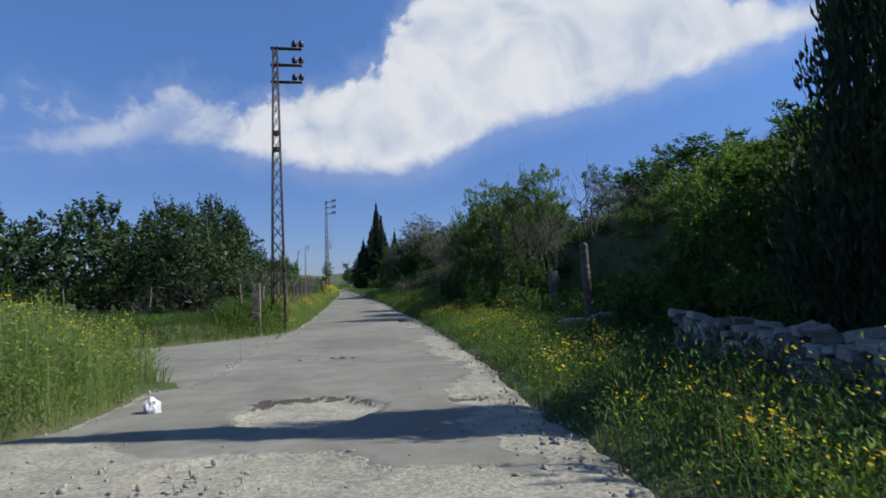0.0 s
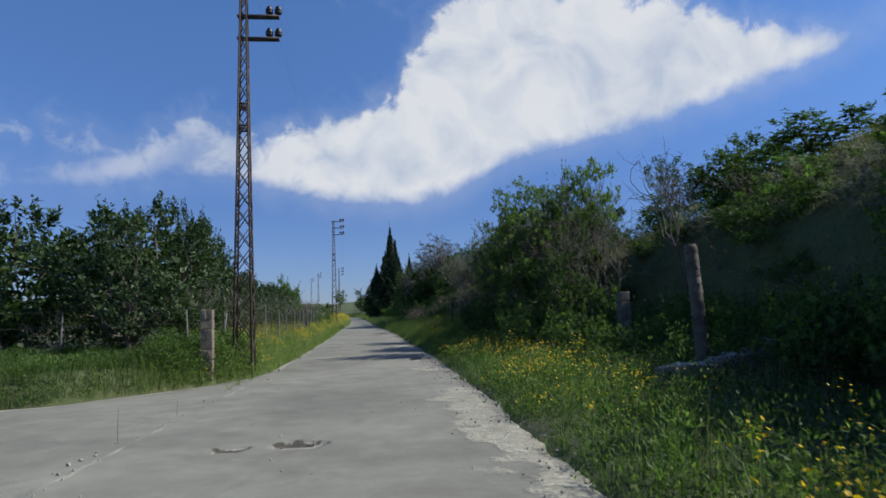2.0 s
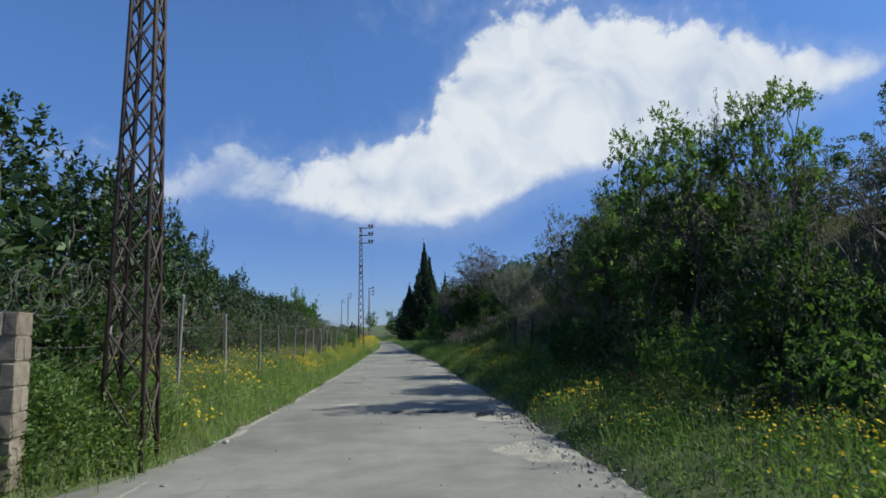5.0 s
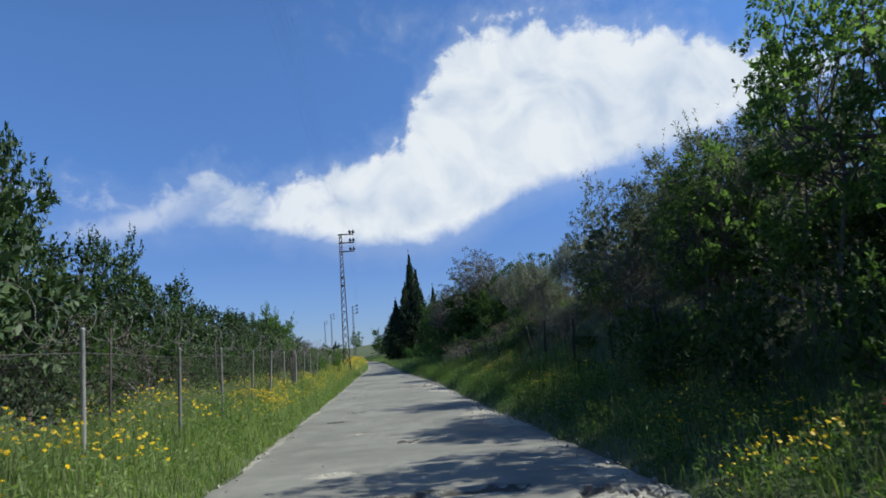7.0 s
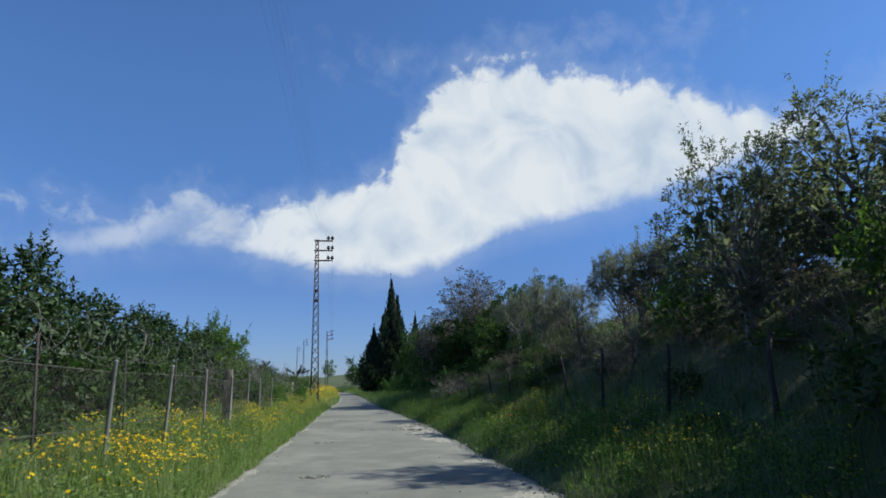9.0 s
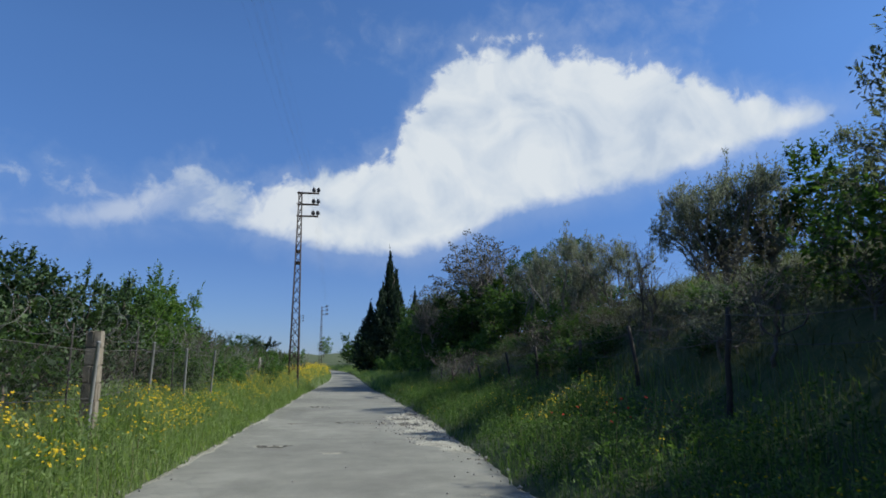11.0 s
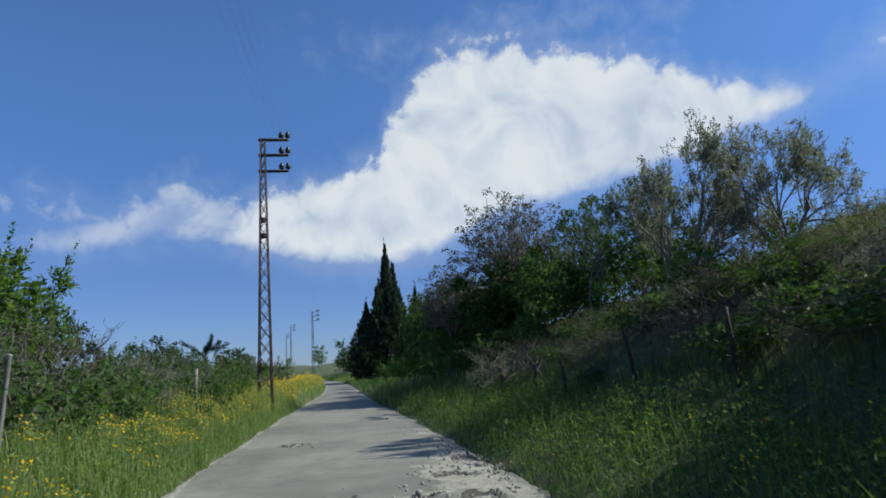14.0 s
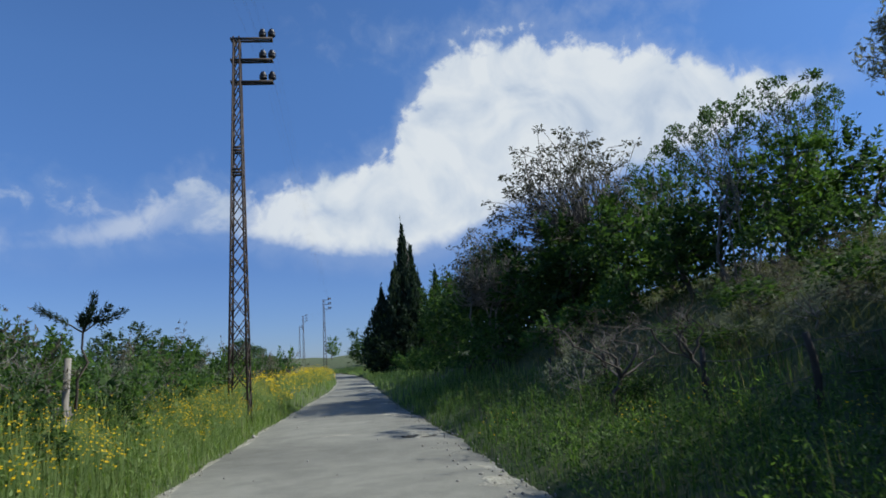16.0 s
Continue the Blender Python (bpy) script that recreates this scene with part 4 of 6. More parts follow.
PALM_SLOPE = [
    ("dark_tree", 11.4, 18.2, 5.6, 3.0), ("bush", 8.6, 22.5, 1.9, 2.0), ("bush", 6.5, 23.3, 1.25, 1.5), ("bush", 8.9, 20.4, 1.6, 1.8), ("olive_scrub", 9.7, 21.8, 1.9, 1.8),
    ("bush", 7.5, 22.4, 1.4, 1.5), ("bush", 13.8, 26.4, 6.3, 2.6), ("dark_tree", 15.5, 27.4, 7.9, 4.2), ("dark_tree", 13.9, 30.6, 7.5, 3.2), ("tufted_tree", 11.7, 30.2, 7.2, 2.2),
    ("bare_tree", 9.6, 25.6, 6.2, 2.2), ("bare_tree", 8.3, 27.6, 5.0, 1.8), ("bare_tree", 10.8, 24.2, 5.4, 2.0), ("bare_tree", 7.4, 29.0, 4.6, 1.8), ("bare_tree", 6.8, 27.4, 4.2, 1.8),
    ("bush", 7.8, 27.0, 2.3, 2.2), ("dark_tree", 6.3, 27.4, 3.5, 2.2), ("dry_bush", 8.6, 29.0, 4.6, 2.2), ("olive_scrub", 7.6, 31.0, 4.6, 2.2), ("bush", 5.4, 27.6, 1.9, 2.2),
    ("green_bush", 8.2, 20.6, 1.6, 1.7), ("green_bush", 8.7, 22.0, 1.9, 1.8), ("bush", 8.1, 23.4, 1.5, 1.6), ("green_bush", 8.9, 24.0, 1.9, 1.7), ("bush", 8.3, 25.6, 1.8, 1.8), ("green_bush", 9.0, 19.6, 1.8, 1.7),
    ("bush", 5.5, 30.0, 1.6, 1.8), ("bush", 6.0, 25.6, 1.7, 2.0), ("dark_bush", 5.6, 31.4, 2.4, 2.0),
]
LANE_TREES = [
    ("tufted_tree", 12.9, 32.0, 7.4, 2.4), ("dark_tree", 16.5, 32.0, 8.4, 4.0), ("pad_tree", 6.5, 32.4, 7.2, 3.9), ("dry_bush", 8.2, 33.2, 7.0, 2.4),
    ("dry_bush", 9.7, 33.4, 6.6, 2.6), ("dry_bush", 8.9, 34.0, 7.1, 2.4), ("dry_bush", 10.5, 34.6, 7.0, 2.2), ("dark_bush", 5.2, 33.9, 2.3, 2.0),
    ("dark_bush", 5.0, 36.0, 1.9, 2.0), ("pad_tree", 8.9, 32.0, 7.9, 3.4), ("pad_tree", 6.1, 36.0, 5.5, 2.4), ("dense_tree", 7.0, 36.9, 6.0, 3.2), ("dense_tree", 8.6, 36.4, 6.8, 3.0), ("dark_tree", 7.5, 33.8, 3.9, 2.8), ("dark_tree", 8.6, 33.0, 4.5, 2.6), ("olive_scrub", 6.6, 34.0, 3.5, 2.2), ("dark_bush", 7.0, 35.2, 3.9, 2.4), ("dry_bush", 6.9, 36.4, 3.6, 2.0),
]
BEND_TREES = [
    ("dark_tree", 18.0, 37.0, 8.4, 5.0), ("tufted_tree", 15.5, 37.5, 8.0, 3.0), ("dark_tree", 17.5, 43.0, 8.0, 4.8), ("dark_bush", 5.4, 38.4, 2.2, 1.8), ("dense_tree", 6.7, 38.0, 5.2, 2.4),
    ("olive_tree", 8.6, 38.8, 6.3, 2.8), ("dense_tree", 9.2, 43.0, 7.4, 4.2), ("tufted_tree", 9.4, 37.8, 7.6, 2.8), ("green_bush", 7.8, 41.0, 4.4, 1.8), ("dry_bush", 8.4, 40.4, 4.8, 2.2),
    ("dry_bush", 7.6, 39.4, 3.9, 2.0), ("dry_bush", 6.6, 40.6, 3.2, 1.8), ("dry_bush", 7.3, 42.6, 3.8, 2.0),
]
FENCE_TREES = [
    # added hidden trees shade the slope: dense at x 10.5, dark at x 11.6-11.8
    ("dense_tree", 7.2, 43.8, 6.7, 3.7), ("dense_tree", 9.8, 46.4, 6.9, 3.2), ("dense_tree", 10.5, 49.3, 6.7, 3.0), ("dark_tree", 11.6, 39.4, 7.0, 3.6), ("dark_tree", 11.8, 42.8, 7.0, 3.6), ("dark_tree", 11.7, 46.2, 6.8, 3.4), ("green_bush", 7.5, 46.9, 4.2, 2.3), ("dry_bush", 6.8, 48.4, 4.0, 1.8),
    ("olive_tree", 8.75, 53.4, 6.3, 3.2), ("dense_tree", 9.5, 54.2, 6.6, 2.8), ("dry_bush", 7.4, 55.4, 3.5, 1.7), ("dry_bush", 7.9, 56.4, 3.7, 1.7), ("dark_tree", 11.4, 52.8, 6.9, 3.0), ("dense_tree", 10.2, 53.6, 6.7, 2.8), ("dry_bush", 6.9, 58.6, 3.2, 1.8), ("dry_bush", 6.4, 55.4, 3.0, 1.8),
    ("bare_tree", 6.9, 53.6, 4.6, 1.1), ("bare_tree", 6.6, 52.6, 4.0, 1.3), ("dry_bush", 7.0, 54.2, 3.4, 1.5), ("bare_tree", 7.3, 54.6, 3.5, 1.2), ("olive_scrub", 8.1, 45.0, 4.3, 2.0),
    ("dry_bush", 7.0, 46.4, 3.6, 2.0), ("dry_bush", 8.6, 47.6, 4.4, 2.2), ("olive_scrub", 6.2, 48.8, 3.0, 1.8), ("dry_bush", 7.6, 50.6, 3.9, 2.0),
]
GREY_TREES = [
    ("dry_bush", 6.0, 60.6, 2.7, 2.2), ("olive_tree", 7.5, 62.5, 6.25, 3.7), ("olive_tree", 8.9, 61.2, 6.0, 3.4), ("dry_bush", 7.6, 61.6, 4.5, 2.3), ("dry_bush", 8.8, 62.6, 4.9, 2.2),
    ("bare_tree", 3.9, 67.4, 2.3, 2.2), ("bare_tree", 4.7, 66.0, 2.3, 2.0), ("dry_bush", 4.4, 68.2, 1.9, 1.8), ("bush", 7.0, 61.2, 3.8, 1.9), ("olive_scrub", 8.0, 62.8, 4.8, 2.2),
    ("dry_bush", 6.1, 59.4, 2.9, 1.8), ("dry_bush", 7.6, 59.6, 3.9, 1.8), ("bush", 9.8, 62.6, 4.7, 2.0), ("dark_bush", 10.0, 69.4, 4.6, 2.2),
]
HILL_TREES = [
    ("olive_scrub", 3.9, 69.6, 1.9, 1.8), ("dry_bush", 4.8, 70.8, 2.3, 2.0), ("tufted_tree", 8.6, 71.4, 7.7, 2.6), ("tufted_tree", 10.6, 71.6, 8.4, 3.0), ("tufted_tree", 9.6, 72.4, 8.0, 2.4), ("tufted_tree", 11.6, 72.2, 8.5, 2.4), ("broadleaf_tree", 10.1, 71.2, 6.7, 3.4), ("dark_tree", 11.8, 70.8, 6.5, 3.0), ("dark_tree", 9.0, 72.8, 6.2, 2.6),
    ("dark_tree", 7.8, 76.2, 6.3, 3.5), ("tufted_tree", 10.4, 78.0, 8.5, 3.4), ("bush", 5.2, 75.6, 2.9, 2.8), ("dark_tree", 9.2, 79.0, 7.0, 4.2),
    ("dark_tree", 12.2, 74.5, 6.8, 3.2), ("bush", 6.2, 73.6, 3.4, 2.0), ("dark_tree", 7.0, 79.0, 6.4, 4.0), ("dark_bush", 8.6, 69.6, 4.4, 2.2), ("dark_tree", 8.4, 73.4, 5.5, 2.8),
    ("dark_bush", 7.2, 74.8, 4.2, 2.4), ("dark_bush", 8.8, 75.2, 4.8, 2.4),
]
FAR_BANK = [
    ("brown_tree", 7.8, 81.0, 10.3, 7.0), ("brown_tree", 5.0, 84.5, 7.6, 5.0), ("dark_tree", 6.2, 80.0, 6.0, 4.6), ("dark_tree", 5.6, 85.5, 6.4, 5.0), ("bush", 4.2, 80.0, 2.8, 3.0),
    ("dark_tree", 9.5, 86.5, 8.2, 5.5), ("dark_tree", 7.0, 88.5, 7.0, 5.0), ("dark_tree", 11.8, 82.0, 9.0, 5.0), ("bush", 3.6, 84.0, 2.8, 3.0), ("dark_tree", 5.2, 92.0, 6.8, 5.0),
    ("olive_tree", 7.6, 97.0, 8.2, 5.5), ("dark_tree", 5.4, 101.0, 7.2, 5.0), ("dark_tree", 6.0, 108.5, 8.0, 5.5), ("dark_tree", 6.0, 116.0, 8.4, 6.0), ("dark_tree", 9.5, 112.0, 9.6, 6.0),
    ("bush", 3.0, 92.0, 2.4, 3.0), ("bush", 2.8, 99.0, 2.6, 3.0), ("bush", 2.6, 107, 2.8, 3.2), ("bush", 2.4, 115, 3.0, 3.4),
    ("dark_bush", 6.8, 83.0, 4.9, 3.0), ("dark_bush", 8.3, 84.5, 5.3, 3.2), ("dark_bush", 9.6, 82.6, 5.4, 3.0), ("dark_bush", 8.8, 91.0, 5.6, 3.6), ("dark_bush", 5.4, 81.5, 3.6, 3.4), ("dark_bush", 6.6, 78.4, 3.8, 3.2), ("dark_bush", 7.9, 80.4, 4.4, 3.2), ("dark_bush", 4.6, 88.0, 3.8, 3.4), ("dark_bush", 6.0, 86.0, 4.2, 3.6),
]
SKYLINE = [
    ("dark_tree", 7.6, 124.0, 10.0, 6.0), ("cypress", 3.4, 132.5, 17.0, 4.4), ("cypress", 4.3, 132.8, 14.8, 3.8), ("cypress", 0.7, 131.6, 10.0, 4.4), ("cypress", 2.1, 130.8, 11.8, 4.6),
    ("cypress", 1.2, 129.8, 6.2, 4.6), ("cypress", 4.2, 130.4, 11.2, 4.8), ("cypress", 6.9, 131.0, 11.6, 3.4), ("dark_tree", -1.5, 150, 7.0, 7.0), ("dark_tree", -2.2, 168, 6.0, 5.0),
    ("dark_tree", 3, 158, 9.5, 9.0), ("broadleaf_tree", -10.5, 215, 9.4, 4.6), ("bush", -17, 178, 4.2, 7), ("bush", -24, 200, 5.5, 9), ("dark_tree", -32, 220, 10, 12),
    ("dark_tree", 8, 185, 11, 12),
]
BANK = NEAR_BANK + PALM_SLOPE + LANE_TREES + BEND_TREES + FENCE_TREES + GREY_TREES + HILL_TREES + FAR_BANK + SKYLINE
for k in range(9):      # growth hanging over the stone wall
    BANK.append(("bush", 6.75 + 0.3 * (k % 2), 3.0 + 1.6 * k, 1.7 + 0.35 * math.sin(k * 1.9), 1.9))
for k in range(14):     # low scrub along the stakes
    y = 36.5 + k * 2.6
    d = (2.2, 3.6, 2.6, 4.0)[k % 4] + 0.3 * math.sin(k * 2.7)
    x = float(right_edge(y)) + d
    BANK.append((("dark_bush", "dry_bush", "olive_scrub", "dry_bush", "dark_bush")[(k * 7) % 5], x, y, gz(x, y) + 0.42 + 0.15 * math.sin(k * 1.7), 1.2 + 0.3 * math.sin(k * 2.3)))
for k in range(10):     # scrub on the open slope and its brow
    y = 20.5 + 1.8 * k
    x = (9.6, 11.2, 10.3, 12.6, 9.9)[k % 5] + 0.5 * math.sin(k * 2.4)
    BANK.append((("bush", "dry_bush", "olive_scrub", "bush", "dry_bush")[(k * 3) % 5], x, y, gz(x, y) + 0.8 + 0.3 * math.sin(k * 1.4), 1.7))
for k in range(40):     # dry tangle on the slope behind the stakes
    y = 37.5 + k * 0.81
    x = float(right_edge(y)) + (3.6, 5.0, 4.3, 5.6)[k % 4] + 0.4 * math.sin(k * 2.1)
    kind = ("dry_bush", "dry_bush", "dark_bush", "dry_bush", "bare_tree", "dark_bush", "dry_bush")[(k * 5) % 7]
    BANK.append((kind, x, y, gz(x, y) + (1.3 if kind == "bare_tree" else 0.58 + 0.2 * math.sin(k * 1.9)), 1.5 + 0.4 * math.sin(k * 1.3)))
for k in range(9):      # low bushes along the brow
    y = 16.8 + 1.35 * k
    x = 10.9 + 0.4 * math.sin(k * 2.1)
    BANK.append((("dark_bush", "bush", "olive_scrub", "dark_bush", "bush")[k % 5], x, y, gz(x, y) + 0.75 + 0.2 * math.sin(k * 1.7), 1.9))
for k in range(13):     # low scrub dotted over the open slope
    y = 18.5 + 1.24 * k
    x = (8.6, 10.9, 12.4, 9.7, 13.6, 11.6)[k % 6] + 0.4 * math.sin(k * 2.7)
    BANK.append((("bush", "olive_scrub", "dark_bush", "dry_bush", "bush")[(k * 3) % 5], x, y, gz(x, y) + 0.7 + 0.25 * math.sin(k * 1.3), 2.0))
for k in range(16):     # scrub hanging on the steep face
    y = 15.5 + 0.95 * k
    x = (9.1, 10.3, 11.5, 12.7)[(k * 3) % 4] + 0.3 * math.sin(k * 1.9)
    BANK.append((("dark_bush", "olive_scrub", "bush", "dry_bush")[(k * 7 + k // 4) % 4], x, y, gz(x, y) + 0.75 + 0.25 * math.sin(k * 2.3), 1.9))
for k in range(4):      # scrub on the far crest
    y = 38 + k * 4.0
    BANK.append((("bush", "dark_tree", "dry_bush", "olive_scrub")[k % 4], 13.2 + 0.8 * math.sin(k * 2.4), y, gz(13.2, y) + 0.9 + 0.4 * math.sin(k * 1.4), 2.4))
for k in range(30):     # tangled scrub behind the stakes, higher up the slope
    y = 48.5 + 0.72 * k
    x = float(right_edge(y)) + (3.9, 4.6, 5.2, 4.2, 5.6)[k % 5] + 0.4 * math.sin(k * 2.9)
    BANK.append((("dry_bush", "dry_bush", "bush", "dry_bush", "dark_bush", "olive_scrub")[(k * 5) % 6], x, y, gz(x, y) + 0.6 + 0.22 * math.sin(k * 1.7), 1.7 + 0.4 * math.sin(k * 2.2)))
BANK += [("dark_bush", 6.1, 56.4, gz(6.1, 56.4) + 0.85, 2.0), ("dark_bush", 5.5, 57.8, gz(5.5, 57.8) + 0.8, 1.8), ("dark_bush", 6.8, 58.4, gz(6.8, 58.4) + 0.8, 2.0)]
for k in range(24):     # far tree line
    x = -130 + 10 * k
    if not -50 < x < -5:
        BANK.append(("dark_tree", x, 300 + 30 * math.sin(k * 1.7), gz(x, 300) + 4.0 + 2.0 * math.sin(k * 2.2), 11))
for kind, x, y, top, w in BANK:
    plant(kind, x, y, top, w, group="trees and bushes on the bank")


# ---- grass, weeds and flowers ----
def scatter(n, x0, x1, y0, y1, rng, keep=None):
    x, y = rng.uniform(x0, x1, n), rng.uniform(y0, y1, n)
    paved = (x > left_edge(y) + wob(y, 1.0) + 0.02) & (x < right_edge(y) + wob(y, 4.0) - 0.02)
    lane = (x < -2.9) & (y > side_near(x) + 0.06) & (y < side_far(x) - 0.06)
    ok = ~paved & ~lane
    if keep is not None:
        ok &= keep(x, y)
    return x[ok], y[ok]


def blades(x, y, h, w, rng, lean=0.35):
    """Bent grass blades: a quad and a tip, as two quads each."""
    n = len(x)
    z = ground_z(x, y) - 0.02
    a = rng.uniform(0, 2 * np.pi, n)
    d = np.stack([np.cos(a), np.sin(a), np.zeros(n)], 1)
    s = np.stack([-np.sin(a), np.cos(a), np.zeros(n)], 1)
    L = (h * rng.uniform(0.5, 1.25, n))[:, None]
    W = (w * rng.uniform(0.6, 1.3, n))[:, None]
    ln = (lean * rng.uniform(0.2, 1.4, n))[:, None]
    b = np.stack([x, y, z], 1)
    up = np.array([0, 0, 1.0])
    m = b + up * L * 0.55 + d * L * ln * 0.3
    t = b + up * L * (1 - 0.25 * ln) + d * L * ln
    V = np.stack([b - s * W * 0.5, b + s * W * 0.5, m + s * W * 0.4, t, m - s * W * 0.4], 1).reshape(-1, 3)
    k = np.arange(n)[:, None] * 5
    F = np.concatenate([k + np.array([0, 1, 2, 4]), k + np.array([4, 2, 3, 3])], 0)
    return V, F


def blade_mesh(name, x, y, h, w, mat, rng, lean=0.35):
    n = len(x)
    V, F = blades(x, y, h, w, rng, lean)
    quads, tris = F[:n], F[n:, :3]
    me = bpy.data.meshes.new(name)
    me.vertices.add(len(V))
    me.vertices.foreach_set("co", V.astype(np.float32).ravel())
    idx = np.concatenate([quads.ravel(), tris.ravel()]).astype(np.int32)
    me.loops.add(len(idx))
    me.loops.foreach_set("vertex_index", idx)
    me.polygons.add(2 * n)
    me.polygons.foreach_set("loop_start", np.concatenate([np.arange(n) * 4, 4 * n + np.arange(n) * 3]).astype(np.int32))
    me.polygons.foreach_set("loop_total", np.concatenate([np.full(n, 4), np.full(n, 3)]).astype(np.int32))
    me.materials.append(mat)
    me.update(calc_edges=True)
    return me


def tall(x, y):
    """Patchy growth height."""
    return 0.75 + 0.35 * fbm(x, y, 0.8, 3.0) + 0.2 * fbm(x, y, 2.2, 6.0)


def corner_patch(x, y):
    """The uneven patch of tall weeds at the corner of the lane."""
    out = ((x + 6.2) / 3.2) ** 2 + ((y - 10.2) / 3.5) ** 2
    return (y < side_near(x) + 0.05) & (x < left_edge(y) + 0.05) & (out + 0.45 * fbm(x, y, 1.1, 5.0) < 1.05)


rng = np.random.default_rng(21)
near_l = lambda x, y: x < left_edge(y) + 0.4
x, y = scatter(38000, -5.0, -2.5, 22.5, 78, rng, near_l)
h = np.clip(0.80 * tall(x, y), 0.2, 1.2) * np.clip(0.45 + 0.15 * sstep(40, 60, y) + (left_edge(y) - x) * 1.4, 0.4, 1.1) * (1.1 + 0.20 * sstep(62, 70, y))
thing("verge_grass", blade_mesh("verge_grass", x, y, h * 0.8, 0.013, M_GRASS, rng, 0.6), "tall green grass on the verge below the fence", "grass", kind="stuff")
x, y = scatter(15000, -9.6, -3.3, 6.6, 13.4, rng, lambda x, y: corner_patch(x, y))
h = np.clip(0.8 * tall(x, y), 0.2, 1.2)
thing("verge_grass", blade_mesh("verge_grass", x, y, h, 0.010, M_GRASS, rng, 0.7), "tall green weeds at the corner of the side lane", "grass", kind="stuff")
x, y = scatter(22000, -13, -3.0, 20.5, 27.5, rng, lambda x, y: (y > side_far(x) - 0.1))
h = np.clip(0.55 * tall(x, y), 0.1, 1.0) * (1 + 0.7 * sstep(0.4, 1.6, y - side_far(x)) * sstep(-5.2, -4.2, x))
thing("verge_grass", blade_mesh("verge_grass", x, y, h, 0.012, M_BANKGRASS, rng, 0.6), "green grass along the side lane below the fence", "grass", kind="stuff")
x, y = scatter(36000, 1.2, 6.6, 1.0, 84, rng, lambda x, y: (x > right_edge(y) - 0.4) & (x < right_edge(y) + np.where(y < 17, 1.7, 3.4)))
d = x - right_edge(y)
h = np.clip(0.56 * tall(x, y), 0.12, 1.2) * np.clip(0.5 + d * 1.2, 0.45, 1.1)
thing("verge_grass", blade_mesh("verge_grass", x, y, h, 0.011, M_BANKGRASS, rng, 0.55), "tall green grass on the bank beside the gravel shoulder", "grass", kind="stuff")
x, y = scatter(34000, 4.8, 17.0, 17, 84, rng, lambda x, y: (x > right_edge(y) + 3.0))
h = np.clip(0.38 * tall(x, y), 0.12, 0.8)
thing("hill_grass", blade_mesh("hill_grass", x, y, h, 0.015, M_HILLGRASS, rng, 1.1), "yellowish green grass on the hillside", "grass", kind="stuff")
x, y = scatter(20000, -8.0, 4.5, 76, 165, rng, lambda x, y: (x > right_edge(y) - 0.05) & (x < right_edge(y) + 5) | (x < left_edge(y) + 0.1) & (x > left_edge(y) - 4))
h = np.clip(0.6 * tall(x, y), 0.15, 1.2)
thing("verge_grass", blade_mesh("verge_grass", x, y, h, 0.035, M_GRASS, rng), "green grass on the far verges of the road", "grass", kind="stuff")
for k, edge, at0, lo, hi, lab in ((1, left_edge, 1.0, -0.45, 0.12, "short grass creeping over the broken paving edge"), (2, right_edge, 4.0, -0.12, 0.5, "short grass and weeds along the gravel shoulder")):
    y = rng.uniform(2, 84, 11000) if k == 2 else rng.uniform(26, 84, 15000)
    x = edge(y) + wob(y, at0) + rng.uniform(lo, hi, len(y)) ** 1.0
    keep = fbm(x, y, 1.3, 2.0 * k) + rng.normal(size=len(x)) * 0.35 > (-0.1 if k == 2 else -0.6)
    x, y = x[keep], y[keep]
    thing("edge_grass", blade_mesh("edge_grass", x, y, rng.uniform(0.06, 0.26, len(x)), 0.011, M_GRASS if k == 1 else M_BANKGRASS, rng, 0.6), lab, "grass", kind="stuff")
x, y = scatter(9000, -5.4, 7.0, 2, 80, rng, lambda x, y: (np.abs(x - left_edge(y) + 1.2) < 1.6) | (np.abs(x - right_edge(y) - 2.2) < 1.8))
thing("dry_stems", blade_mesh("dry_stems", x, y, np.clip(0.8 * tall(x, y), 0.2, 1.3), 0.008, M_STRAW, rng, 0.25), "thin dry grass stems among the green", "grass", kind="stuff")


def weeds(x, y, h, leaf, wid, per, rng):
    """Leafy herbs: leaves all the way up invisible thin stalks."""
    n = len(x)
    z = ground_z(x, y)
    k = np.repeat(np.arange(n), per)
    t = rng.uniform(0.05, 1.0, n * per)
    r = 0.05 + 0.14 * (1 - t)
    a = rng.uniform(0, 2 * np.pi, n * per)
    P = np.stack([x[k] + np.cos(a) * r * rng.uniform(0, 1, n * per), y[k] + np.sin(a) * r * rng.uniform(0, 1, n * per), z[k] + t * h[k]], 1)
    along = np.stack([np.cos(a), np.sin(a), rng.uniform(0.0, 1.1, n * per)], 1)
    return leaf_cards(P, along, leaf, wid, rng)


def herb(name, n, region, h, leaf, wid, per, mat, label, seed):
    rng = np.random.default_rng(seed)
    x, y = scatter(n, *region[:4], rng, region[4])
    hh = np.clip(h * tall(x, y), 0.1, 1.4)
    thing(name, np_mesh(name, *weeds(x, y, hh, leaf, wid, per, rng), mat), label, "weeds", kind="stuff")


